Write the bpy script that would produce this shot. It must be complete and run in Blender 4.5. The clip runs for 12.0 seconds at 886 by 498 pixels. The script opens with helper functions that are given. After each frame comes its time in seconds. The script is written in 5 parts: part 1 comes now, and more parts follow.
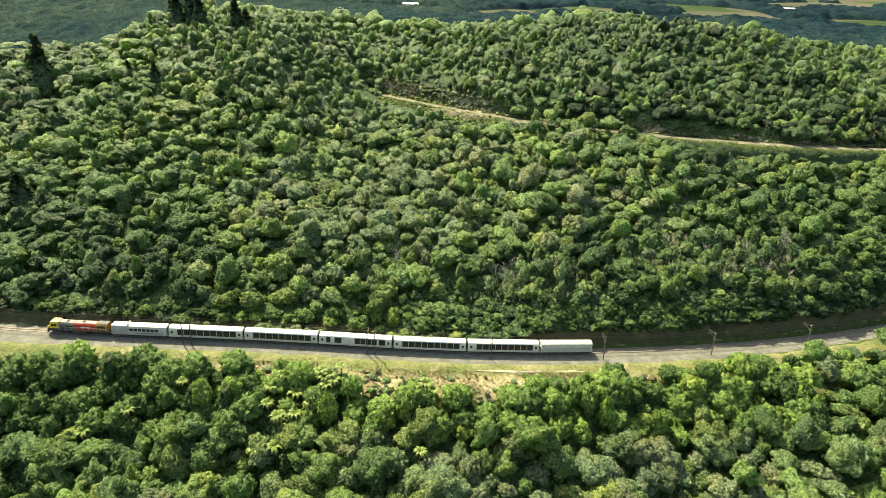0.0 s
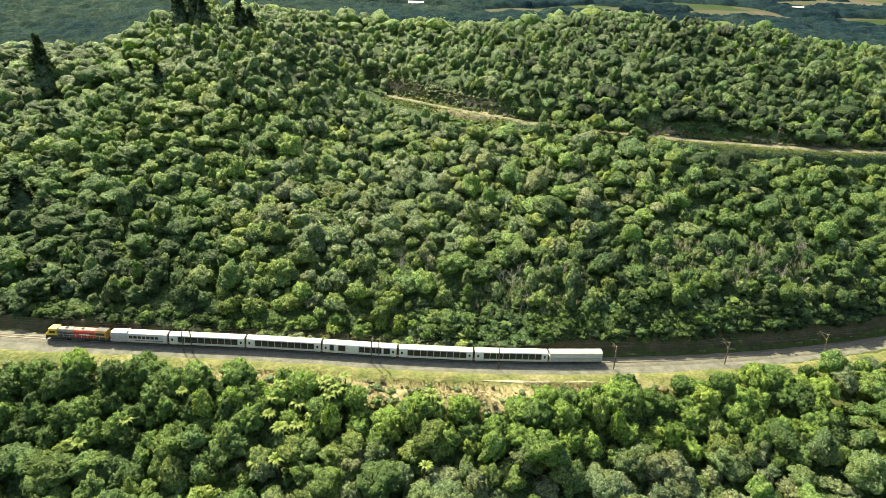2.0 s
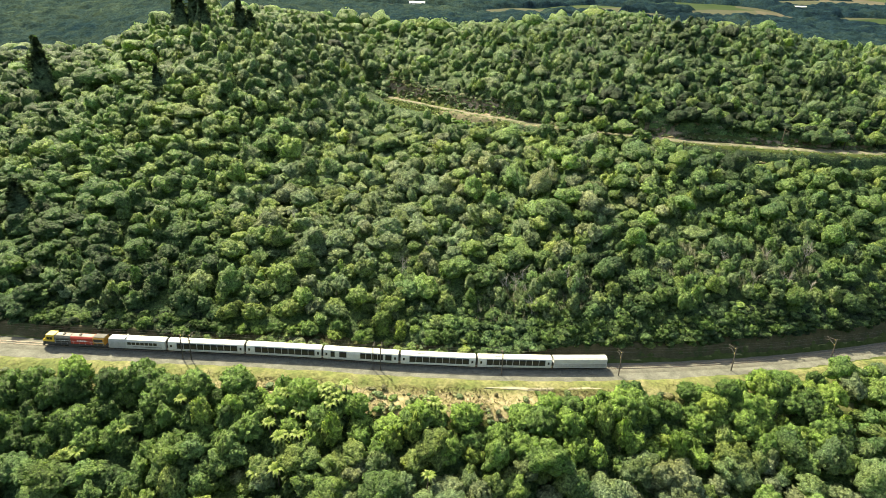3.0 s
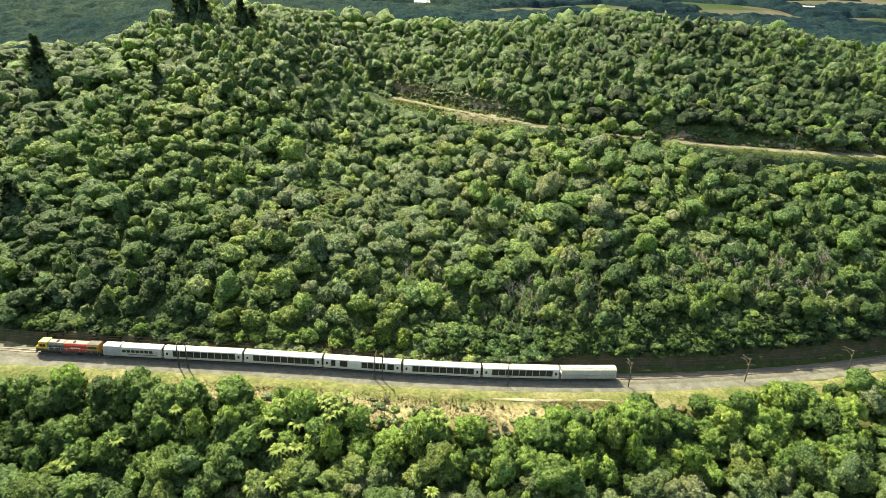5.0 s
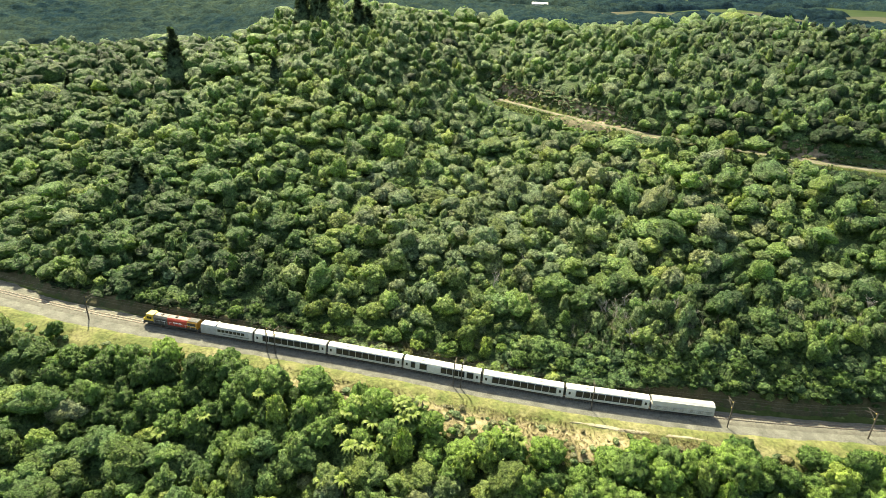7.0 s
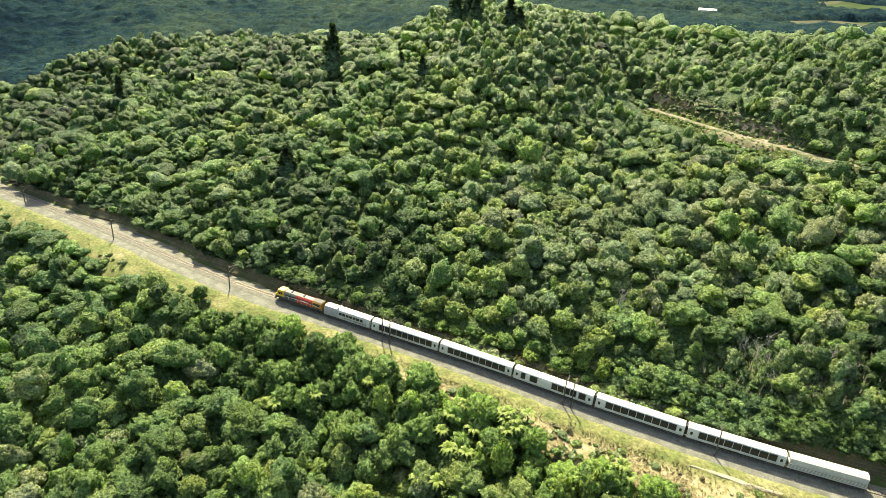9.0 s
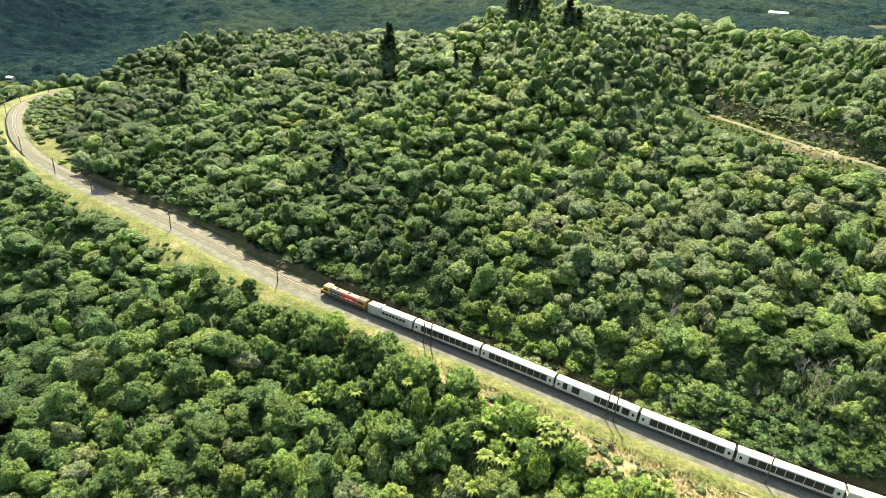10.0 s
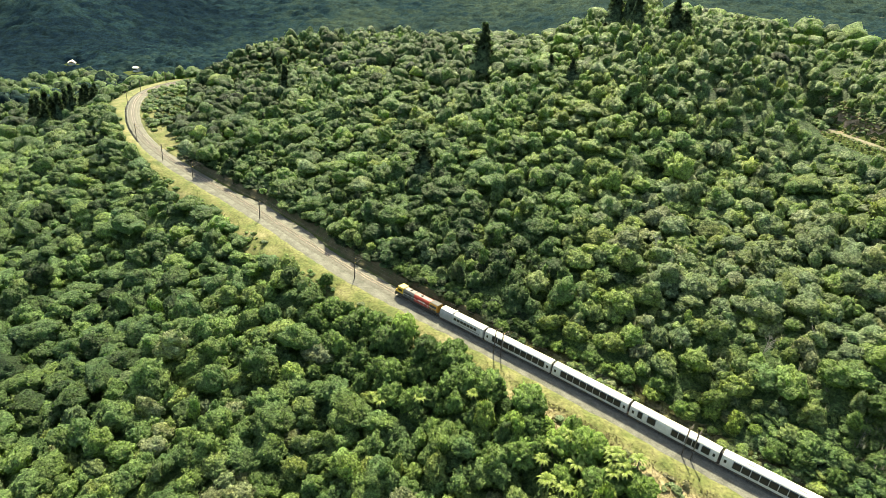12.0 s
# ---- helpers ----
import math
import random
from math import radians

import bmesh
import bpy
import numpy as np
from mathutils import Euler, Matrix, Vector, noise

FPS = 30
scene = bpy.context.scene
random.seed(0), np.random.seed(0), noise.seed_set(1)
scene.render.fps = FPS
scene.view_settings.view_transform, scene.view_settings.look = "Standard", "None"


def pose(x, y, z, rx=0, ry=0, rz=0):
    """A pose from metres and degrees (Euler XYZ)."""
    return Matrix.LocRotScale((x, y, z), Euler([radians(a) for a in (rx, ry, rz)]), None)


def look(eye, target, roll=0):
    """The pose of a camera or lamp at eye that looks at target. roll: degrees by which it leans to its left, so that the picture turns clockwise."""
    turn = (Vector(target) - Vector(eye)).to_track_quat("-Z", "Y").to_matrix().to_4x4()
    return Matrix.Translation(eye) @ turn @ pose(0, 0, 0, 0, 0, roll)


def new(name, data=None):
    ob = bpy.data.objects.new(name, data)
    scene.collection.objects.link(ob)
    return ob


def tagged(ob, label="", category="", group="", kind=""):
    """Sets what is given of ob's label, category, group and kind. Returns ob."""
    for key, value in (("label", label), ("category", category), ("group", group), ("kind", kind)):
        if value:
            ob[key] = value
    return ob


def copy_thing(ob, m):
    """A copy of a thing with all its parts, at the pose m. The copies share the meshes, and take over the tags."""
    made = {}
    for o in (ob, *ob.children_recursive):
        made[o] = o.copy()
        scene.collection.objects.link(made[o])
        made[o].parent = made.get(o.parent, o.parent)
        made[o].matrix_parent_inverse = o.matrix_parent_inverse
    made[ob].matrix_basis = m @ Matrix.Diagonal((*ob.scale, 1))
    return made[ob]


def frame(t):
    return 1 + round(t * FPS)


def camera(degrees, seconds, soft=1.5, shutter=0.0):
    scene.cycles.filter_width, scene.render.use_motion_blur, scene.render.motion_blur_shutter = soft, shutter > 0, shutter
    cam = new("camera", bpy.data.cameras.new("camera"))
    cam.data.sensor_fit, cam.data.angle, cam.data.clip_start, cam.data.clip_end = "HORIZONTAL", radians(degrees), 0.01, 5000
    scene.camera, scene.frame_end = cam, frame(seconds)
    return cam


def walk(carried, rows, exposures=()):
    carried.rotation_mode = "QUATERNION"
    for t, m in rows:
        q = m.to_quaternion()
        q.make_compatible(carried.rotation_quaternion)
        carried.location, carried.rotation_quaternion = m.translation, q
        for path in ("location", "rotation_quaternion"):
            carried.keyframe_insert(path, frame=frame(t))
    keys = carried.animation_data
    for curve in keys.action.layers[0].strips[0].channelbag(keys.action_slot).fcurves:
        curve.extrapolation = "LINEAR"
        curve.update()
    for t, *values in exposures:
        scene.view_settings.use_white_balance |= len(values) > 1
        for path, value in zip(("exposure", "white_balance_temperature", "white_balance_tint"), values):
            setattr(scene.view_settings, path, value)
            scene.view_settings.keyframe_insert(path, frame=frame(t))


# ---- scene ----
cam = camera(73.2, 12.0, soft=0.8)
PATH = [
    (0, (20.241, -141.696, 88.237), (20.229, -139.846, 87.478), 2.4),
    (0.5, (19.886, -140.674, 88.307), (19.871, -138.824, 87.547), 2.5),
    (1, (19.892, -139.506, 88.384), (19.872, -137.657, 87.622), 2.5),
    (1.5, (19.76, -138.385, 88.503), (19.737, -136.537, 87.74), 2.4),
    (2, (19.576, -137.189, 88.59), (19.549, -135.34, 87.826), 2.4),
    (2.5, (19.446, -135.838, 88.784), (19.417, -133.99, 88.019), 2.4),
    (3, (19.185, -134.625, 88.898), (19.154, -132.777, 88.134), 2.3),
    (5, (18.884, -129.436, 88.596), (18.84, -127.589, 87.83), 2.4),
    (5.5, (18.989, -128.173, 88.548), (18.938, -126.327, 87.781), 2.4),
    (6, (19.088, -127.082, 88.438), (18.987, -125.238, 87.67), 2.5),
    (6.5, (19.722, -126.043, 88.301), (19.498, -124.212, 87.531), 2.8),
    (7, (20.362, -124.704, 88.205), (19.993, -122.898, 87.428), 3.2),
    (9, (20.945, -120.873, 87.277), (20.168, -119.21, 86.482), 4.2),
    (9.5, (20.936, -119.914, 87.323), (20.086, -118.29, 86.524), 4.5),
    (10, (20.884, -119.153, 87.586), (19.966, -117.57, 86.779), 4.6),
    (10.5, (20.953, -118.193, 87.698), (19.97, -116.653, 86.885), 4.7),
    (11, (21.08, -117.234, 87.867), (20.029, -115.743, 87.047), 4.8),
    (11.5, (20.91, -115.839, 88.001), (19.805, -114.392, 87.175), 4.8),
    (12, (20.405, -114.187, 87.942), (19.257, -112.776, 87.112), 4.9),
]
walk(cam, [(t, look(eye, target, roll)) for t, eye, target, roll in PATH], [(0, 2.0, 8350, -2), (5, 2.01, 8350, -2), (7, 2.08, 8300, -2), (9, 2.18, 8300, -2), (10.5, 2.15, 8250, -2), (12, 2.07, 8250, -2)])

# ---- sky and sun ----
SUN_EL, SUN_TO = 53.0, Vector((-0.63, 0.78, 0.0))
world = bpy.data.worlds.new("world")
scene.world = world
world.use_nodes = True
sky = world.node_tree.nodes.new("ShaderNodeTexSky")
sky.sky_type, sky.sun_disc = "NISHITA", False
sky.air_density, sky.dust_density, sky.ozone_density = 0.75, 2.5, 0.6
sky.sun_elevation, sky.sun_rotation = radians(SUN_EL), math.atan2(SUN_TO.x, SUN_TO.y)
world.node_tree.links.new(sky.outputs[0], world.node_tree.nodes["Background"].inputs[0])
world.node_tree.nodes["Background"].inputs[1].default_value = 0.13
sun = new("sun", bpy.data.lights.new("sun", "SUN"))
sun.data.energy, sun.data.angle, sun.data.color = 3.95, radians(0.6), (1.0, 0.95, 0.83)
sun_from = SUN_TO.normalized() * math.cos(radians(SUN_EL)) + Vector((0, 0, math.sin(radians(SUN_EL))))
sun.matrix_world = look(sun_from * 300, (0, 0, 0))


# ---- materials ----
def nodes_of(name):
    m = bpy.data.materials.new(name)
    m.use_nodes = True
    t = m.node_tree
    return m, t, t.nodes["Principled BSDF"]


def add(t, kind, **values):
    n = t.nodes.new(kind)
    for key, value in values.items():
        n.inputs[key.replace("_", " ")].default_value = value
    return n


def noise_of(t, scale, detail=4.0, rough=0.6):
    c = t.nodes.new("ShaderNodeTexCoord")
    n = add(t, "ShaderNodeTexNoise", Scale=scale, Detail=detail, Roughness=rough)
    t.links.new(c.outputs["Object"], n.inputs["Vector"])
    return n.outputs["Fac"]


def ramp_of(t, fac, stops):
    r = t.nodes.new("ShaderNodeValToRGB")
    el = r.color_ramp.elements
    while len(el) < len(stops):
        el.new(0.5)
    for e, (p, c) in zip(el, stops):
        e.position, e.color = p, (*c, 1)
    t.links.new(fac, r.inputs[0])
    return r.outputs[0]


def maths(t, op, a, b):
    n = t.nodes.new("ShaderNodeMath")
    n.operation = op
    for i, v in enumerate((a, b)):
        if isinstance(v, (int, float)):
            n.inputs[i].default_value = v
        else:
            t.links.new(v, n.inputs[i])
    return n.outputs[0]


def mixed(t, fac, a, b, how="MIX"):
    n = t.nodes.new("ShaderNodeMixRGB")
    n.blend_type = how
    for i, v in enumerate((fac, a, b)):
        if isinstance(v, (int, float)):
            n.inputs[i].default_value = v
        elif isinstance(v, tuple):
            n.inputs[i].default_value = (*v, 1)
        else:
            t.links.new(v, n.inputs[i])
    return n.outputs[0]


def surface(name, stops, scale, rough=0.7, metal=0.0, fine=0.0, bump=0.0, spec=0.25):
    """A worn surface: a broad noise through colour stops, a fine noise over it, and relief."""
    m, t, p = nodes_of(name)
    col = ramp_of(t, noise_of(t, scale), stops)
    grain = noise_of(t, scale * 9, 3)
    if fine:
        col = mixed(t, fine, col, ramp_of(t, grain, [(0.3, (0.35, 0.35, 0.35)), (0.7, (1.5, 1.5, 1.5))]), "MULTIPLY")
    t.links.new(col, p.inputs["Base Color"])
    p.inputs["Roughness"].default_value, p.inputs["Metallic"].default_value = rough, metal
    p.inputs["Specular IOR Level"].default_value = spec
    if bump:
        b = add(t, "ShaderNodeBump", Strength=bump, Distance=0.05)
        t.links.new(grain, b.inputs["Height"])
        t.links.new(b.outputs[0], p.inputs["Normal"])
    return m


LEAF_STOPS = [(0.0, (0.018, 0.04, 0.016)), (0.2, (0.056, 0.102, 0.041)), (0.45, (0.1, 0.164, 0.063)),
              (0.62, (0.143, 0.216, 0.073)), (0.74, (0.178, 0.23, 0.08)), (0.8, (0.13, 0.187, 0.09)), (0.9, (0.16, 0.205, 0.115)), (1.0, (0.22, 0.19, 0.125))]


def leaf_material(name, own_random, gloss=0.22, stops=LEAF_STOPS, thin=0.5, rough=0.5, clump=1.5, bulge=0.8):
    m, t, p = nodes_of(name)
    tint = t.nodes.new("ShaderNodeAttribute")
    tint.attribute_name = "tint"
    fac = tint.outputs["Fac"]
    if own_random:
        info = t.nodes.new("ShaderNodeObjectInfo")
        fac = maths(t, "ADD", fac, maths(t, "MULTIPLY", maths(t, "SUBTRACT", info.outputs["Random"], 0.5), 0.3))
    col = ramp_of(t, fac, stops)
    geo = t.nodes.new("ShaderNodeNewGeometry")
    each = ramp_of(t, geo.outputs["Random Per Island"], [(0.0, (0.7, 0.73, 0.7)), (0.5, (1.0, 1.0, 1.0)), (1.0, (1.26, 1.25, 1.22))])
    col = mixed(t, 1.0, col, each, "MULTIPLY")
    k = 2.7 if own_random else 1.0
    speck = noise_of(t, 2.0 * k, 4, 0.7)
    col = mixed(t, 0.85, col, ramp_of(t, speck, [(0.36, (0.44, 0.47, 0.44)), (0.5, (1.06, 1.06, 1.06)), (0.64, (1.64, 1.6, 1.5))]), "MULTIPLY")
    kin = noise_of(t, 0.13 * k, 2, 0.5)
    col = mixed(t, 1.0, col, ramp_of(t, kin, [(0.36, (0.93, 1.0, 1.1)), (0.5, (1.0, 1.0, 1.0)), (0.64, (1.07, 1.02, 0.88))]), "MULTIPLY")
    # leaf clumps that bulge, with single sprays on them
    where = t.nodes.new("ShaderNodeTexCoord")
    cells = add(t, "ShaderNodeTexVoronoi", Scale=clump * k, Randomness=1.0)
    t.links.new(where.outputs["Object"], cells.inputs["Vector"])
    sprays = maths(t, "MULTIPLY", noise_of(t, 2.6 * clump * k, 3, 0.7), 1.1)
    relief = add(t, "ShaderNodeBump", Strength=1.0, Distance=bulge / clump)
    t.links.new(maths(t, "SUBTRACT", sprays, cells.outputs["Distance"]), relief.inputs["Height"])
    t.links.new(relief.outputs[0], p.inputs["Normal"])
    col = mixed(t, 0.75, col, ramp_of(t, cells.outputs["Color"], [(0.2, (0.6, 0.64, 0.6)), (0.8, (1.46, 1.43, 1.38))]), "MULTIPLY")
    t.links.new(col, p.inputs["Base Color"])
    p.inputs["Roughness"].default_value = rough
    p.inputs["Specular IOR Level"].default_value = gloss
    trans = t.nodes.new("ShaderNodeBsdfTranslucent")
    t.links.new(mixed(t, 1.0, col, (1.14, 1.28, 0.84), "MULTIPLY"), trans.inputs[0])
    mix = t.nodes.new("ShaderNodeMixShader")
    mix.inputs[0].default_value = thin
    t.links.new(p.outputs[0], mix.inputs[1])
    t.links.new(relief.outputs[0], trans.inputs[1])
    t.links.new(trans.outputs[0], mix.inputs[2])
    t.links.new(mix.outputs[0], t.nodes["Material Output"].inputs[0])
    return m


def blade_material(name, stops):
    m, t, p = nodes_of(name)
    col = ramp_of(t, noise_of(t, 0.25, 5), stops)
    t.links.new(col, p.inputs["Base Color"])
    p.inputs["Roughness"].default_value = 0.8
    trans = t.nodes.new("ShaderNodeBsdfTranslucent")
    t.links.new(col, trans.inputs[0])
    mix = t.nodes.new("ShaderNodeMixShader")
    mix.inputs[0].default_value = 0.45
    t.links.new(p.outputs[0], mix.inputs[1])
    t.links.new(trans.outputs[0], mix.inputs[2])
    t.links.new(mix.outputs[0], t.nodes["Material Output"].inputs[0])
    return m


M_LEAF = leaf_material("forest leaves", False)
M_LEAF_OWN = leaf_material("tree leaves", True, stops=[(p, (r * 1.32, g * 1.3, b * 0.95)) for p, (r, g, b) in LEAF_STOPS], clump=1.7)
# far leaves: cloud shade and bluish haze are put into these dark colours
M_LEAF_FAR = leaf_material("far forest leaves with painted shade and haze", False, 0.0, [(0.0, (0.005, 0.011, 0.017)), (0.15, (0.0095, 0.02, 0.025)), (0.4, (0.021, 0.034, 0.03)), (0.8, (0.058, 0.081, 0.055))], 0.05, 1.0, 0.4, 0.16)
M_CONIFER = leaf_material("dark conifer needles", True, 0.1, [(0.0, (0.03, 0.052, 0.03)), (0.5, (0.05, 0.078, 0.042)), (1.0, (0.075, 0.1, 0.055))], 0.3, 0.8)
M_BARK = surface("bark", [(0.3, (0.07, 0.05, 0.035)), (0.7, (0.16, 0.13, 0.1))], 3, 0.9, fine=0.6, bump=0.5)
M_DEAD = surface("bleached dead wood", [(0.3, (0.26, 0.23, 0.19)), (0.7, (0.42, 0.39, 0.34))], 3, 0.9, fine=0.4)
M_FERN = surface("fern fronds", [(0.3, (0.08, 0.12, 0.022)), (0.7, (0.145, 0.185, 0.04))], 1.5, 0.5, fine=0.5)
M_GRAVEL = surface("grey track gravel", [(0.3, (0.067, 0.067, 0.057)), (0.5, (0.101, 0.101, 0.086)), (0.72, (0.144, 0.143, 0.123))], 0.35, 0.95, fine=0.5, bump=0.8)
M_BALLAST = surface("crushed stone ballast", [(0.3, (0.073, 0.07, 0.058)), (0.7, (0.128, 0.124, 0.104))], 0.9, 0.95, fine=0.7, bump=1.0)
M_SOIL = surface("pale bare soil", [(0.34, (0.055, 0.066, 0.03)), (0.47, (0.1, 0.095, 0.06)), (0.66, (0.155, 0.14, 0.108))], 0.3, 0.95, fine=0.5, bump=0.6)
M_PALE_GRAVEL = surface("pale worn gravel", [(0.3, (0.17, 0.155, 0.105)), (0.7, (0.28, 0.255, 0.19))], 0.8, 0.95, fine=0.4, bump=0.5)
M_BANK = surface("raw cut bank", [(0.34, (0.07, 0.075, 0.03)), (0.46, (0.15, 0.115, 0.075)), (0.62, (0.29, 0.22, 0.16))], 0.16, 0.95, fine=0.6, bump=0.8)
M_GRASS = surface("rough verge grass", [(0.28, (0.05, 0.07, 0.02)), (0.42, (0.08, 0.095, 0.03)), (0.55, (0.112, 0.115, 0.045)), (0.72, (0.16, 0.15, 0.078))], 0.14, 0.95, fine=0.7, bump=1.0)
t = M_GRASS.node_tree
dry_at = t.nodes.new("ShaderNodeAttribute")
dry_at.attribute_name = "dry"
straw = ramp_of(t, noise_of(t, 0.7, 6, 0.7), [(0.3, (0.1, 0.11, 0.045)), (0.43, (0.19, 0.16, 0.085)), (0.58, (0.29, 0.235, 0.155)), (0.75, (0.38, 0.33, 0.23))])
base = t.nodes["Principled BSDF"].inputs["Base Color"]
patch = maths(t, "MULTIPLY", dry_at.outputs["Fac"], maths(t, "ADD", noise_of(t, 0.3, 5, 0.7), 0.22))
t.links.new(mixed(t, patch, base.links[0].from_socket, straw), base)
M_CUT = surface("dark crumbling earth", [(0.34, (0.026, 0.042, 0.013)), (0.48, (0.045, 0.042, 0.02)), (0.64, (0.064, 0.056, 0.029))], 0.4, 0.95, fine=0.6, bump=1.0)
M_BROWN_GRASS = surface("brown dry grass", [(0.34, (0.06, 0.075, 0.03)), (0.48, (0.115, 0.105, 0.06)), (0.66, (0.18, 0.15, 0.1))], 0.3, 0.95, fine=0.6, bump=0.8)
M_SLEEPER = surface("concrete sleeper", [(0.3, (0.12, 0.115, 0.1)), (0.7, (0.17, 0.16, 0.14))], 4, 0.9, fine=0.3)
M_RAIL = surface("steel rail", [(0.3, (0.2, 0.15, 0.12)), (0.7, (0.34, 0.29, 0.25))], 5, 0.45, 0.7)
M_STEEL = surface("weathered grey steel", [(0.3, (0.07, 0.06, 0.05)), (0.7, (0.13, 0.115, 0.1))], 2, 0.6, 0.4)
M_WIRE = surface("dark copper wire", [(0.3, (0.07, 0.06, 0.05)), (0.7, (0.12, 0.1, 0.09))], 2, 0.5, 0.6)
M_WHITE = surface("white coach paint", [(0.3, (0.36, 0.36, 0.32)), (0.7, (0.47, 0.47, 0.42))], 0.7, 0.35, fine=0.2)
M_ROOF = surface("dusty white roof paint", [(0.3, (0.43, 0.42, 0.37)), (0.7, (0.62, 0.61, 0.55))], 0.5, 0.5, fine=0.35)
M_SILVER = surface("silver grey paint", [(0.3, (0.36, 0.36, 0.345)), (0.7, (0.48, 0.48, 0.455))], 0.6, 0.4, 0.2, fine=0.15)
M_HOOD = surface("worn dark grey paint", [(0.3, (0.05, 0.05, 0.048)), (0.7, (0.11, 0.108, 0.1))], 0.9, 0.5, fine=0.3)
M_VAN = surface("pale grey van paint", [(0.3, (0.24, 0.245, 0.235)), (0.7, (0.33, 0.335, 0.32))], 0.8, 0.45, fine=0.2)
M_GREY = surface("mid grey paint", [(0.3, (0.2, 0.21, 0.21)), (0.7, (0.3, 0.3, 0.3))], 0.8, 0.5, fine=0.2)
M_DUST = surface("brown grey roof grime", [(0.3, (0.15, 0.13, 0.11)), (0.7, (0.27, 0.24, 0.21))], 0.8, 0.8, fine=0.4)
M_BLACK = surface("sooty black paint", [(0.3, (0.02, 0.02, 0.02)), (0.7, (0.05, 0.048, 0.045))], 1.2, 0.6, fine=0.3)
M_YELLOW = surface("faded yellow paint", [(0.3, (0.42, 0.26, 0.03)), (0.7, (0.55, 0.36, 0.05))], 1, 0.4, fine=0.2)
M_ORANGE = surface("orange yellow paint", [(0.3, (0.3, 0.14, 0.02)), (0.7, (0.4, 0.2, 0.035))], 1, 0.45, fine=0.25)
M_RED = surface("red engine paint", [(0.3, (0.22, 0.026, 0.018)), (0.7, (0.32, 0.042, 0.028))], 1, 0.4, fine=0.2)
M_CREAM = surface("pale yellow roof paint", [(0.3, (0.36, 0.26, 0.05)), (0.7, (0.46, 0.36, 0.12))], 1, 0.5, fine=0.2)
M_PALE = surface("off white lettering paint", [(0.3, (0.62, 0.62, 0.6)), (0.7, (0.75, 0.75, 0.72))], 2, 0.5)
M_GLASS, _t, _p = nodes_of("tinted window glass")
_p.inputs["Base Color"].default_value = (0.014, 0.016, 0.015, 1)
_p.inputs["Roughness"].default_value, _p.inputs["Specular IOR Level"].default_value = 0.16, 0.3
M_LAMP = surface("headlight lens", [(0.3, (0.7, 0.7, 0.66)), (0.7, (0.8, 0.8, 0.76))], 5, 0.15)


# ---- the lie of the land ----
ROWS = np.array


def smooth(a, b, v):
    u = np.clip((v - a) / (b - a), 0, 1)
    return u * u * (3 - 2 * u)


def table(v, *pairs, w=0.8):
    """A gently rounded line through a few (place, height) pairs; w: how far it is rounded."""
    xs, ys = [p[0] for p in pairs], [p[1] for p in pairs]
    return sum(np.interp(v + k * w, xs, ys) for k in (-2, -1, 0, 1, 2)) / 5


def wave(x, y, size, seed=0.0):
    """Cheap smooth unevenness between -1 and 1."""
    a, b = x / size + seed * 1.7, y / size - seed * 2.3
    return (np.sin(a + 1.3 * np.sin(b * 0.7 + seed)) + np.sin(b * 1.2 + 1.1 * np.sin(a * 0.8 - seed)) + np.sin((a + b) * 0.61 + 2 * seed)) / 3


def bow(x):
    """How far the railway swings north of its plain straights and bends."""
    return table(np.asarray(x, float), (-330, 0), (-290, 0), (-260, 0.7), (-236, 2.3), (-210, 2.9), (-180, 2.3), (-155, 1.0), (-130, -1.2), (-105, -2.4), (-75, -1.9), (-50, -1.0), (-25, 0), (900, 0), w=6)


def wide(x):
    """The gravel is wider on the uphill side along one stretch."""
    x = np.asarray(x, float)
    return 2.4 * smooth(-186, -168, x) * smooth(-118, -138, x)


def cutting(x):
    """How high the bare cut bank stands beside the track."""
    x = np.asarray(x, float)
    return 2.9 * smooth(34, 50, x) + 2.1 * smooth(-50, -62, x) * smooth(-232, -216, x)


def along(x, y):
    """Signed distance from the railway, uphill positive, and the height of its rails there."""
    x, y = np.asarray(x, float), np.asarray(y, float)
    s = np.where(x > 0, y - np.minimum(x, 400) ** 2 / 860, y)
    z = -0.02 * np.clip(x, -200, 300)
    west = x < -200
    r = np.hypot(x + 200, y - 300)
    turn = np.clip(np.arctan2(-(x + 200), 300 - y), 0, 1.25)
    wide = np.where(y < 300, 300 - r, 300 - np.abs(x + 200))
    # the bend tightens beyond half a radian
    tight = 110 - np.hypot(x + 291.1, np.minimum(y - 133.3, 0))
    s = np.where(west, np.where(turn > 0.5, tight + (wide - tight) * smooth(30, 75, tight), wide), s)
    z = np.where(west, 4 + 6 * np.minimum(turn, 0.62), z)
    # the far country all counts as uphill
    return np.maximum(s - bow(x), np.where(y > 330, (y - 330) * 1.2, -1e6)), z


def upper(x):
    """Where the upper line lies on the hillside."""
    return table(np.asarray(x, float), (-60, 192), (-17, 161), (20, 133), (45, 117.5), (75, 108), (106, 103.5), (136, 102), (171, 103.5), (206, 111), (260, 134), w=7)


def upper_z(x):
    return 45 - 0.03 * (np.clip(x, -40, 230) + 14.5)


def crest(x):
    return table(x, (-900, -8), (-440, -2), (-400, 18), (-306, 41), (-240, 47), (-190, 52), (-155, 61), (-126, 74), (-98, 77), (-50, 74), (-5, 71), (50, 73), (120, 80), (230, 71), (400, 50), (900, 40), w=7)


